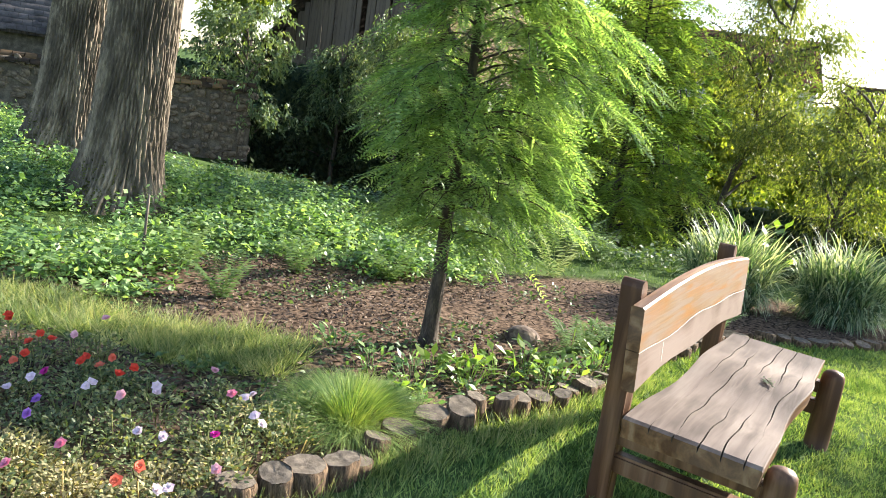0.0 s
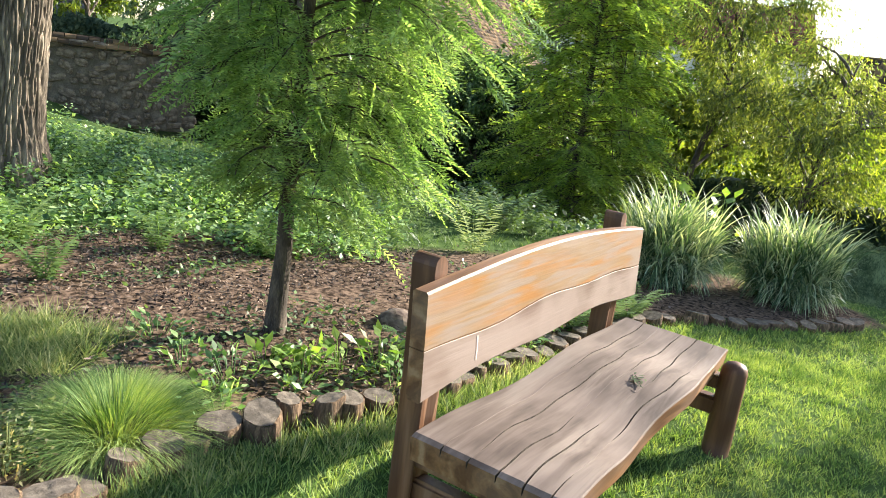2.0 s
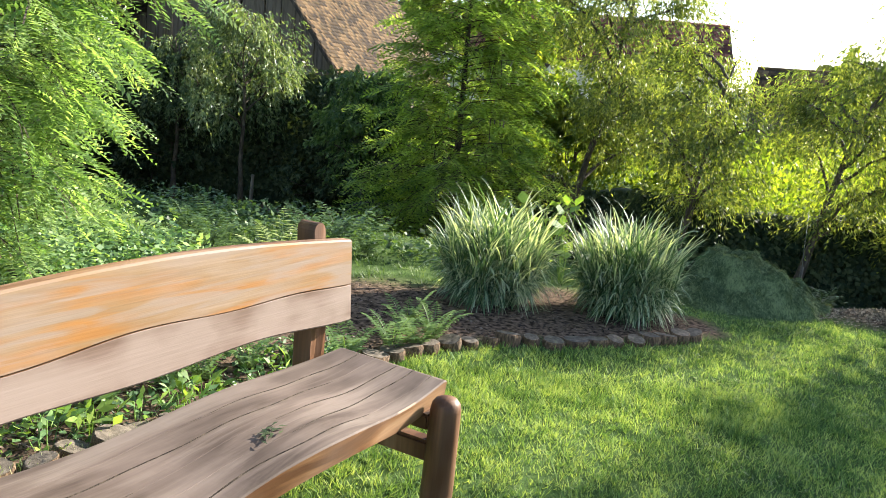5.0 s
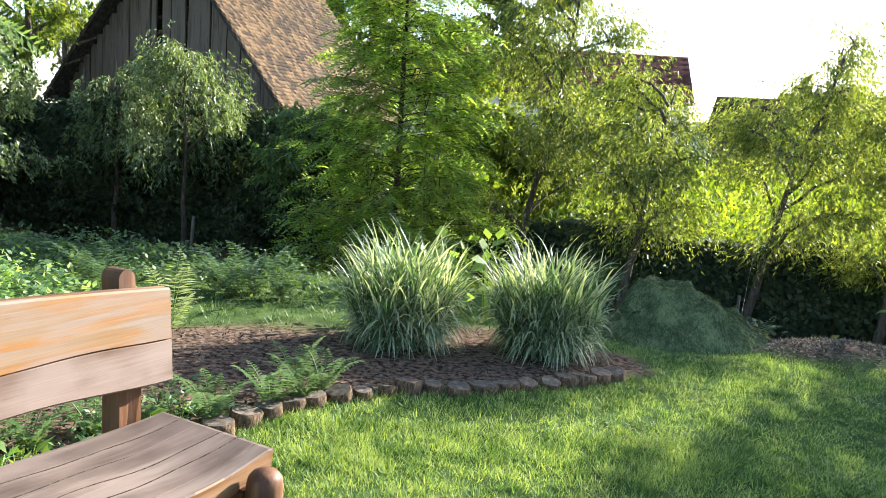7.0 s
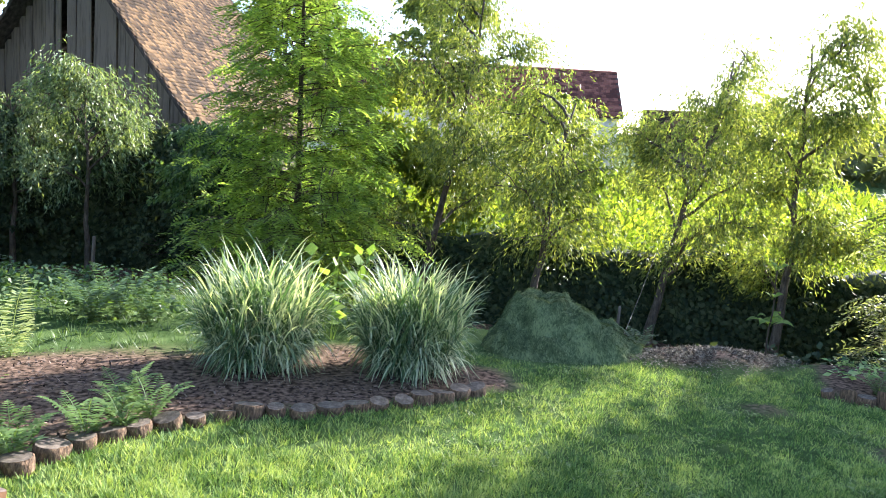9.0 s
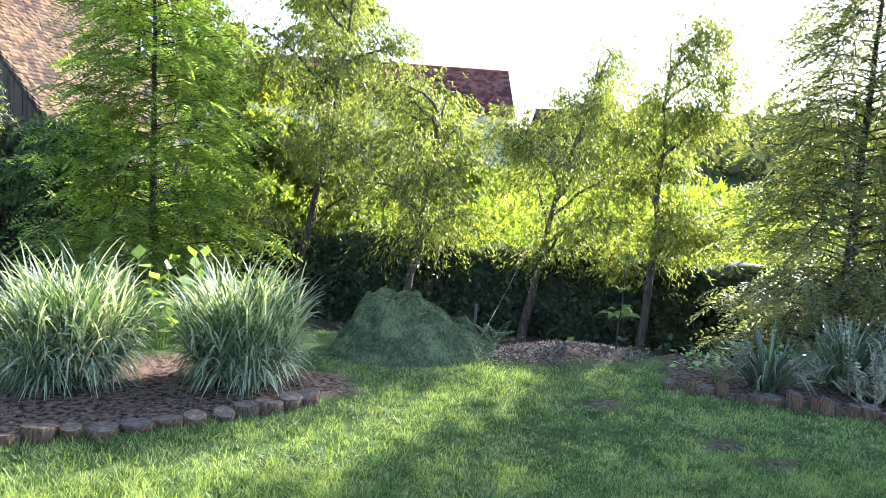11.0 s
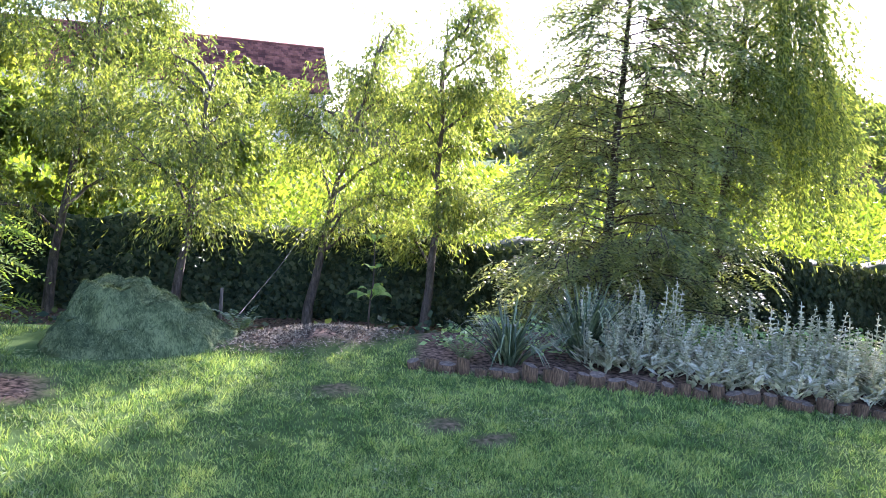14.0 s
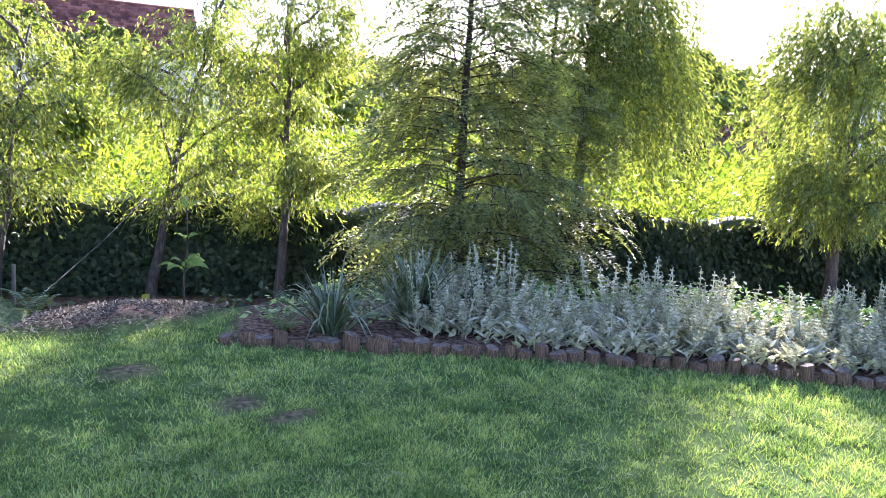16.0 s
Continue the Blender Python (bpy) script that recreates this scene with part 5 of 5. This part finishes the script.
for i, (x, y) in enumerate([(0.95, 4.45), (1.1, 4.6), (1.3, 4.95), (1.42, 5.05), (1.6, 5.35), (1.75, 5.5), (1.25, 5.35), (0.7, 4.15), (0.3, 3.85), (0.0, 3.6), (-0.05, 3.95), (0.2, 4.3), (-0.55, 4.3), (-0.3, 4.0)]):
    leafy("low_leafy_plant", x, y, 0.13 + 0.05 * math.sin(i * 2.1), 0.14, 46, 0.06, 0.5, "cover", "low green leafy plant behind the log edging", 330 + i)


# flower bed
def flowering(x, y, hgt, seed, petal, label, leafmat="flower_leaf", flowers=3):
    c = leafy("bedding_flower", x, y, hgt, 0.12, 190, 0.024, 0.7, leafmat, label, seed, "flower", "flowers in the bed")
    r = np.random.default_rng(seed + 9)
    for k in range(flowers):
        a = r.random() * 6.28
        P0 = np.array([math.cos(a) * 0.09 * r.random(), math.sin(a) * 0.09 * r.random(), hgt * (0.95 + 0.35 * r.random())])
        vq = []
        tilt = np.array([r.normal(0, 0.3), -0.5 + r.normal(0, 0.25), 0.8])
        tilt /= np.linalg.norm(tilt)
        u = unit(np.cross(tilt, [1.0, 0.1, 0]))
        v = np.cross(tilt, u)
        for ring in range(3):
            ang = np.arange(6) * 1.047 + ring * 0.5
            D = np.cos(ang)[:, None] * u + np.sin(ang)[:, None] * v + tilt * (0.2 + 0.4 * ring) + r.normal(0, 0.15, (6, 3))
            vq.append(leafs(np.tile(P0, (6, 1)), D, np.tile(tilt, (6, 1)), (0.024 - 0.005 * ring) * (0.8 + 0.4 * r.random(6)), 0.031 - 0.005 * ring))
        V, Q = join(*vq)
        put("blossom", quads("blossom", V, Q, M[petal]), c, petal + " blossom")


def flower_bed():
    r = np.random.default_rng(400)
    spots = [(-1.9, 3.45, "red"), (-1.72, 3.5, "blush"), (-1.62, 3.52, "blush"), (-1.42, 3.2, "salmon"), (-1.3, 3.15, "red"), (-1.55, 3.25, "red"), (-1.85, 3.25, "red"), (-1.8, 3.1, "salmon"),
             (-1.48, 2.92, "magenta"), (-1.36, 2.95, "white"), (-1.12, 3.0, "white"), (-1.5, 2.75, "violet"), (-1.62, 2.8, "violet"), (-1.25, 2.5, "pink"), (-1.02, 2.62, "white"), (-0.78, 2.68, "magenta"),
             (-0.8, 2.98, "pink"), (-0.98, 3.3, "blush"), (-0.75, 3.1, "white"), (-1.7, 2.5, "white"), (-1.72, 3.0, "white"), (-1.18, 2.75, "blush"), (-0.95, 2.32, "salmon"), (-0.78, 2.3, "white"), (-2.1, 3.3, "white"),
             (-2.05, 3.5, "red"), (-1.9, 2.85, "pink"), (-2.1, 2.9, "magenta"), (-0.62, 2.85, "white"), (-1.35, 2.25, "pink"), (-0.7, 2.5, "blush"), (-2.3, 3.1, "violet")]
    for i, (x, y, c) in enumerate(spots):
        flowering(x, y, 0.13 + 0.08 * r.random(), 410 + i, c, "low bedding plant with " + c + " flowers", flowers=1 if c in ("violet", "pink", "blush", "magenta") else 2)
    for i in range(80):
        x, y = -0.5 - 1.9 * r.random(), 2.2 + 1.35 * r.random()
        if y > 3.5 - 0.15 * (x + 1.5) or soil(x, y) < 0.4:
            continue
        dry = r.random() < (0.75 if y < 2.62 else 0.2)
        if y > 2.7 and i % 3 == 0:
            continue
        leafy("bedding_plant", x, y, 0.12 + 0.08 * r.random(), 0.13, 190, 0.021, 0.6, "dry_leaf" if dry else "flower_leaf", "faded bedding plant with dry seed heads" if dry else "low green bedding plant without flowers", 500 + i, "flower", "plants in the bed")


flower_bed()


def carpet(name, region, n, seed, mat, label, category, leaf, ratio, lift, clump=0.0):
    """Many small leaves over a stretch of ground."""
    r = np.random.default_rng(seed)
    x, y, keep = region(r, n)
    x, y = x[keep], y[keep]
    m = len(x)
    dome = np.ones(m)
    if clump:
        # leaves gather into low rounded plants
        own = r.integers(0, max(1, m // 48), m)
        a, s = r.random(m) * 6.283, np.sqrt(r.random(m)) * (0.6 + 0.8 * ((own * 0.618) % 1.0))
        x, y = x[own] + np.cos(a) * s * clump, y[own] + np.sin(a) * s * clump
        dome = np.sqrt(np.clip(1.1 - 0.5 * s ** 2, 0.1, 1)) * (0.55 + 0.6 * ((own * 0.382) % 1.0))
    hump = dome * lift * (0.2 + 0.8 * np.clip(0.45 + 0.5 * patchy(x, y, 4.1, 0.3) + 0.25 * patchy(x, y, 9.0, 1.3), 0, 1))
    P = np.stack([x, y, height(x, y) + hump * (0.1 + 0.9 * r.random(m) ** 0.6)], 1)
    D = r.normal(0, 1, (m, 3)) * [1, 1, 0.35] + [0, 0, 0.15]
    V, Q = leafs(P, D, np.array([0, 0, 1.0]) + r.normal(0, 0.4, (m, 3)), leaf * (0.5 + 0.9 * r.random(m)), leaf * ratio * (0.7 + 0.6 * r.random(m)))
    tagged(put(name, quads(name, V, Q, M[mat])), label, category, kind="stuff")


def left_bank(r, n):
    x, y = -9 + 9.5 * r.random(n), 4.3 + 9 * r.random(n) ** 1.3
    k = (y > 4.5 - 0.25 * (x + 2)) & ((x < -1.9) | (y > 6.1)) & (patchy(x, y, 0.9, 1.0) + r.normal(0, 0.5, n) > -0.75) & (y < 8.6 - 0.6 * (x + 1))
    return x, y, k


def middle_bank(r, n):
    x, y = -1.5 + 5 * r.random(n), 7.7 + 2.8 * r.random(n)
    return x, y, (patchy(x, y, 1.1, 2.0) + r.normal(0, 0.5, n) > -0.45) & (y > 8.5 - 0.1 * x) & (y < np.interp(x, EDGE_X, EDGE_Y) + 0.5)


carpet("ground_cover", left_bank, 150000, 601, "cover", "leafy green ground cover under the oaks", "ground cover", 0.055, 0.75, 0.4, 0.2)
# darker leaves here stand in for the partial shade before the hollow
carpet("ground_cover", middle_bank, 7500, 602, "cover_dark", "leafy ground cover before the shady hollow, darkened for shade", "ground cover", 0.06, 0.7, 0.26)
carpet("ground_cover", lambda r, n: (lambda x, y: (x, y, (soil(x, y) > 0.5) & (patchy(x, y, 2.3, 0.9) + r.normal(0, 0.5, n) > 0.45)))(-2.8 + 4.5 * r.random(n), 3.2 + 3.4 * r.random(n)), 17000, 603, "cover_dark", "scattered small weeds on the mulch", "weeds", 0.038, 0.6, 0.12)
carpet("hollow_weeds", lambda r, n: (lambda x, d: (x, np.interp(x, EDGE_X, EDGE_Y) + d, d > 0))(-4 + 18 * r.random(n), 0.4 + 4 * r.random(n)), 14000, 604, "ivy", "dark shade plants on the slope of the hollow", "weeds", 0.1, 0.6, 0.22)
carpet("border_weeds", lambda r, n: (lambda k, q: (k[:, 0] + 0.3 + q, k[:, 1] + 0.5 + q, q > -1))(np.array(along(RIGHT_LINE, 6.5 / n))[:n], r.random(len(np.array(along(RIGHT_LINE, 6.5 / n))[:n])) * 1.6), 5000, 605, "cover", "low green leaves filling the border", "weeds", 0.07, 0.5, 0.2)


def mulch():
    """Bark chips strewn on the beds."""
    r = np.random.default_rng(620)
    n = 52000
    x, y = -3 + 7.6 * r.random(n), 3.2 + 4.6 * r.random(n)
    k = (soil(x, y) > 0.4 + 0.3 * r.random(n)) & ((x < 0.55 + 0.3 * patchy(x, y, 1.3, 0.4)) | (r.random(n) < 0.3)) & (patchy(x, y, 2.9, 0.7) + 0.5 * patchy(x, y, 7.0, 0.2) < 0.55 + 0.5 * r.random(n))
    x, y = x[k], y[k]
    m = len(x)
    P = np.stack([x, y, height(x, y) + 0.035 + 0.02 * r.random(m)], 1)
    V, Q = leafs(P, r.normal(0, 1, (m, 3)) * [1, 1, 0.4], np.array([0, 0, 1.0]) + r.normal(0, 0.5, (m, 3)), 0.012 + 0.035 * r.random(m), 0.005 + 0.012 * r.random(m))
    tagged(put("bark_mulch", quads("bark_mulch", V, Q, M["mulch"])), "brown bark chips strewn on the soil", "mulch", kind="stuff")


mulch()


def mound_litter():
    r = np.random.default_rng(625)
    n = 9000
    x, y = 6.75 + r.normal(0, 0.4, n), 7.85 + r.normal(0, 0.16, n)
    z = height(x, y) + 0.11 * np.clip(1.15 - np.hypot((x - 6.75) / 0.85, (y - 7.85) / 0.42), 0, 1) + 0.03
    k = np.hypot((x - 6.75) / 0.85, (y - 7.85) / 0.42) < 1.1
    m = int(k.sum())
    V, Q = leafs(np.stack([x, y, z], 1)[k], r.normal(0, 1, (m, 3)) * [1, 1, 0.4], np.array([0, 0, 1.0]) + r.normal(0, 0.5, (m, 3)), 0.015 + 0.035 * r.random(m), 0.004 + 0.007 * r.random(m))
    tagged(put("mound_litter", quads("mound_litter", V, Q, M["dry_litter"])), "pale dry litter on the low earth mound", "litter", kind="stuff")


mound_litter()


def heap():
    """A rounded heap of old grass cuttings."""
    r = np.random.default_rng(630)
    h = thing("grass_cuttings_heap", pose(5.42, 8.2, gz(5.42, 8.2)), "rounded heap of drying grass cuttings at the lawn edge", "heap")

    def crest(x, y):
        z = -0.1 + 0 * x
        for a, b, sx, sy, hh in ((-0.22, 0.05, 0.42, 0.38, 0.6), (0.1, -0.1, 0.32, 0.36, 0.5), (0.42, -0.05, 0.3, 0.34, 0.32), (-0.55, -0.1, 0.28, 0.3, 0.3), (0.05, -0.38, 0.55, 0.16, 0.2), (0.7, -0.15, 0.22, 0.24, 0.14)):
            z = np.maximum(z, hh * np.clip(1.25 * (1 - (((x - a) / sx) ** 2 + ((y - b) / sy) ** 2) * 0.5), -0.4, 0.95))
        return np.maximum(z, -0.1) + 0.04 * np.sin(x * 10 + 1) * np.cos(y * 8) + 0.016 * np.sin(x * 24 + y * 9 + 2 * np.sin(y * 13)) + 0.01 * np.sin(x * 41 - y * 37)

    gx, gy = np.linspace(-1.0, 1.0, 70), np.linspace(-0.7, 0.7, 50)
    h.scale = (0.79, 0.9, 0.8)
    X, Y = np.meshgrid(gx, gy)
    Z = np.where((X / 1.0) ** 2 + (Y / 0.7) ** 2 > 0.97, -0.12, crest(X, Y))
    V = np.stack([X, Y, Z], -1).reshape(-1, 3)
    i, j = np.meshgrid(np.arange(49), np.arange(69), indexing="ij")
    Q = np.stack([i * 70 + j, i * 70 + j + 1, (i + 1) * 70 + j + 1, (i + 1) * 70 + j], -1).reshape(-1, 4)
    put("mound", quads("mound", V, Q, M["heap"], True), h)
    n = 52000
    a, t = r.random(n) * 6.283, np.sqrt(r.random(n)) * 0.98
    x, y = np.cos(a) * t, np.sin(a) * t * 0.7
    z = crest(x, y)
    k = z > -0.09
    x, y, z = x[k], y[k], z[k]
    n = len(x)
    gx, gy = (crest(x + 0.02, y) - z) / 0.02, (crest(x, y + 0.02) - z) / 0.02
    N = unit(np.stack([-gx, -gy, 1 + 0 * gx], 1))
    D = np.stack([-gx, -gy, -(gx ** 2 + gy ** 2)], 1) * 0.4 + r.normal(0, 0.7, (n, 3))
    D = D - N * (D * N).sum(1, keepdims=True) * 0.92
    V, Q = leafs(np.stack([x, y, z + 0.006], 1), D, N + r.normal(0, 0.3, (n, 3)), 0.022 + 0.04 * r.random(n), 0.0065)
    put("cut_grass", quads("cut_grass", V, Q, M["heap"]), h)


heap()


def sapling():
    r = np.random.default_rng(640)
    c = thing("sapling", pose(7.27, 7.82, gz(7.27, 7.82)), "young sapling with a few large leaves", "sapling")
    p = wander((0, 0, -0.05), (0.02, 0, 0.9), 8, 0.008, r)
    V, Q = tube(p, np.linspace(0.01, 0.004, 8), 8)
    put("stem", quads("stem", V, Q, M["bark"], True), c)
    for z, n, l, up in ((0.36, 5, 0.23, 0.4), (0.42, 3, 0.16, 0.5), (0.62, 3, 0.13, 0.5), (0.86, 4, 0.15, 0.65)):
        for k in range(n):
            a = k * 6.283 / n + z * 7 + r.normal(0, 0.2)
            ln = l * (0.75 + 0.4 * r.random())
            t = np.linspace(0, 1, 9)
            o = np.array([math.cos(a), math.sin(a), 0])
            q = o * (t * ln)[:, None] + np.array([0.01, 0, z])
            q[:, 2] += ln * (up * np.sin(t * 2.2) - 0.12 * t ** 3)
            tilt = np.cross(o, [0, 0, 1.0]) + [0, 0, r.normal(0, 0.25)]
            V, Q = ribbons(q[None], unit(tilt)[None], ln * 0.42 * np.array([0.05, 0.06, 0.35, 0.8, 1.0, 0.95, 0.7, 0.35, 0.03]))
            put("leaf", quads("leaf", V, Q, M["sapling"], True), c)


sapling()


def stake(x, y, hgt, rad, lean, label, mat="stake"):
    c = thing("stake", pose(x, y, gz(x, y)), label, "stake")
    V, Q = tube([(0, 0, -0.1), (lean * 0.5, 0, hgt * 0.5), (lean, 0, hgt)], [rad, rad, rad * 0.9], 8)
    put("pole", quads("pole", V, Q, M[mat], True), c)


stake(6.15, 8.6, 0.42, 0.016, 0.01, "short wooden stake beside the cuttings heap")
stake(-2.1, 5.1, 0.62, 0.011, 0.03, "thin grey stick standing in the ground cover")
stake(-0.95, 16.3, 1.0, 0.035, 0.05, "grey wooden stake in the shady hollow")
stake(-2.9, 12.6, 0.7, 0.03, 0.0, "short wooden stake near the stone wall")


def guy_string():
    s = thing("guy_string", pose(6.2, 8.62, gz(6.2, 8.62) + 0.02), "thin taut string from the stake to a willow trunk", "string")
    V, Q = tube([(0, 0, 0), (1.15, 2.1, 0.22), (2.36, 4.3, 0.55)], 0.0035, 5)
    put("strand", quads("strand", V, Q, M["wire"]), s)


guy_string()


def soil_mound():
    r = np.random.default_rng(650)
    bm = bmesh.new()
    bmesh.ops.create_icosphere(bm, subdivisions=3, radius=0.13)
    for v in bm.verts:
        v.co.z *= 0.7
        v.co *= 1 + 0.12 * noise.noise(v.co * 12)
    me = bpy.data.meshes.new("earth_clod")
    bm.to_mesh(me)
    bm.free()
    me.materials.append(M["mulch"])
    o = put("earth_clod", me, at=pose(0.64, 4.98, gz(0.64, 4.98) + 0.02))
    tagged(o, "rounded clod of brown earth on the mulch", "clod")


soil_mound()


# ---- distance ----
def far_woods():
    r = np.random.default_rng(700)
    n = 22000
    a = radians(28) + radians(75) * r.random(n)
    d = 95 + 150 * r.random(n)
    x, y = 4 + np.sin(a) * d, 2 + np.cos(a) * d
    hump = 3.5 + 2.5 * np.sin(x * 0.21) * np.cos(y * 0.17) + 2 * np.sin(x * 0.07 + 1)
    P = np.stack([x, y, height(x, y) + hump * np.sqrt(r.random(n)) * 1.1], 1)
    V, Q = leafs(P, r.normal(0, 1, (n, 3)), r.normal(0, 1, (n, 3)) + [0, -1, 0.6], 2.2, 1.6)
    tagged(put("far_woods", quads("far_woods", V, Q, M["far_woods"])), "distant wooded hillside in haze", "woods", kind="stuff")


far_woods()
cypress(118, 83, 15, 3.2, 710, "distant dark spruce standing above the wooded hill", 60, 6, 0.8, 1.6, 5, 0.5, 0.2, 0.08, "far_woods", 0.35, rise=0.0, bend=0.2, power=0.9, name="spruce_tree", low=1.0)
cypress(126, 82, 11, 2.8, 711, "distant dark spruce on the wooded hill", 50, 6, 0.8, 1.6, 5, 0.5, 0.2, 0.08, "far_woods", 0.3, rise=0.0, bend=0.2, power=0.9, name="spruce_tree", low=1.0)


def power_line():
    p = thing("utility_pole", pose(56.5, 39.4, gz(56.5, 39.4)), "wooden utility pole with cables by the far houses", "pole")
    V, Q = tube([(0, 0, -0.3), (0, 0, 3.5), (0, 0, 7.2)], [0.16, 0.14, 0.11], 10)
    put("pole", quads("pole", V, Q, M["bark_dark"], True), p)
    part("crossarm", box(bmesh.new(), -0.9, 0.9, -0.06, 0.06, 6.6, 6.75, 0.01), M["bark_dark"], p)
    for k in (-0.8, 0, 0.8):
        t = np.linspace(-1, 1, 15)
        pts = np.stack([k + 20 * t * 0.7, -22 * t * 0.7, 6.8 - 0.5 + 0.5 * np.abs(t) ** 0 * 1 - 0.9 * (1 - np.abs(2 * np.abs(t) - 1) ** 2)], 1)
        V, Q = tube(pts, 0.02, 5)
        put("cable", quads("cable", V, Q, M["wire"]), p)


power_line()


# ---- grass ----
def blades(name, cx, cy, per, hgt, width, mat, label, seed, bend=0.6, rad=0.03):
    """Tufts at (cx, cy): each of several tapered blades that lean outward."""
    r = np.random.default_rng(seed)
    m = len(cx)
    tall = np.broadcast_to(hgt, m) * (0.6 + 0.8 * r.random(m))
    x, y, H = np.repeat(cx, per), np.repeat(cy, per), np.repeat(tall, per)
    n = len(x)
    a = r.random(n) * 6.283
    s = np.sqrt(r.random(n))
    o = np.stack([np.cos(a), np.sin(a), 0 * a], 1)
    H = H * (0.6 + 0.6 * r.random(n))
    x, y = x + np.cos(a) * s * rad, y + np.sin(a) * s * rad
    P = np.stack([x, y, height(x, y) - 0.003], 1)
    lean = bend * (0.2 + s) * (0.6 + 0.6 * r.random(n))
    tip = P + o * (H * lean)[:, None] + np.stack([0 * a, 0 * a, H * (1 - 0.35 * lean)], 1)
    side = unit(np.cross(o, [0, 0, 1.0]) + r.normal(0, 0.6, (n, 3)))
    w = width * (0.6 + 0.8 * r.random(n))[:, None]
    V = np.stack([P - side * w / 2, P + side * w / 2, tip + side * w * 0.12, tip - side * w * 0.12], 1).reshape(-1, 3)
    Q = np.arange(len(V)).reshape(-1, 4)
    tagged(put(name, quads(name, V, Q, M[mat])), label, "grass", kind="stuff")


def clippings():
    """Swathes of pale cut grass left lying on the lawn."""
    r = np.random.default_rng(807)
    n = 42000
    x, y = 3.6 + 6.4 * r.random(n), 3.4 + 4.6 * r.random(n)
    swath = np.sin((x * 0.75 + y) * 5.2 + 0.8 * np.sin(x * 2.1)) + 0.7 * patchy(x, y, 2.2, 0.9) + 0.4 * patchy(x, y, 6.0, 0.1)
    k = (swath > 0.2 + 1.5 * r.random(n)) & (soil(x, y) < 0.4) & (y < np.interp(x, EDGE_X, EDGE_Y) - 0.1)
    x, y = x[k], y[k]
    m = len(x)
    P = np.stack([x, y, height(x, y) + 0.016 + 0.022 * r.random(m)], 1)
    V, Q = leafs(P, r.normal(0, 1, (m, 3)) * [1, 1, 0.25], np.array([0, 0, 1.0]) + r.normal(0, 0.4, (m, 3)), 0.02 + 0.035 * r.random(m), 0.006)
    tagged(put("grass_clippings", quads("grass_clippings", V, Q, M["clipping"])), "pale drying grass clippings lying on the lawn", "clippings", kind="stuff")


def grow_lawn():
    r = np.random.default_rng(800)
    lx, ly = [p[0] for p in STUMP_LINE], [p[1] for p in STUMP_LINE]

    def lawn(n, x0, x1, y0, y1, per, width, seed, h):
        x, y = x0 + (x1 - x0) * r.random(n), y0 + (y1 - y0) * r.random(n)
        k = (soil(x, y) < 0.35 * (0.4 + r.random(n))) & (y < np.interp(x, EDGE_X, EDGE_Y) - 0.05)
        k &= (y < np.interp(x, lx, ly, left=2.0, right=9)) & (np.hypot((x - 5.35) / 0.9, (y - 8.2) / 0.65) > 1)
        k &= patchy(x, y, 5.0, 1.1) + 0.8 * patchy(x, y, 13.0, 0.4) > -2.7 + r.random(n)
        x, y = x[k], y[k]
        blades("lawn_grass", x, y, per, h * (1 + 0.35 * patchy(x, y, 1.3, 0.2) * 0.6), width, "lawn", "short mown lawn with darker and paler tufts", seed, 0.75, 0.036)

    lawn(42000, -2.0, 7.5, 1.2, 5.6, 9, 0.005, 801, 0.037)
    lawn(27000, 2.0, 13.0, 5.0, 9.3, 9, 0.006, 805, 0.036)
    lawn(19000, 7.0, 13.0, 0.8, 5.2, 9, 0.0058, 806, 0.036)
    lawn(26000, -4.5, 12.0, -3.0, 1.25, 8, 0.0065, 808, 0.036)
    n = 3400
    x, y = -0.9 + 2.4 * r.random(n), 1.6 + 3.6 * r.random(n)
    e = np.interp(x, lx, ly, left=2.0)
    k = (y < e + 0.03) & (y > e - 0.4)
    blades("edge_grass", x[k], y[k], 12, 0.085, 0.005, "rough_grass", "longer grass along the log edging", 802)
    n = 4200
    x, y = -4.5 + 4.0 * r.random(n), 3.4 + 1.6 * r.random(n)
    k = soil(x, y) < 0.5 * r.random(n) + 0.2
    blades("strip_grass", x[k], y[k], 11, 0.12, 0.005, "rough_grass", "rough sunlit grass strip behind the flower bed", 803, 0.9, 0.04)
    n = 6000
    x, y = -8 + 12.5 * r.random(n), 6.2 + 7 * r.random(n)
    k = ((x > 0) | (patchy(x, y, 0.9, 1.0) < -0.3)) & (soil(x, y) < 0.4) & (y < np.interp(x, EDGE_X, EDGE_Y) + 1.0)
    # tree shadow on this grass is put into its darker colour
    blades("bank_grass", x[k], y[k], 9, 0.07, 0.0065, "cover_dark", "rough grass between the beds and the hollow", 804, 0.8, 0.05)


grow_lawn()
clippings()
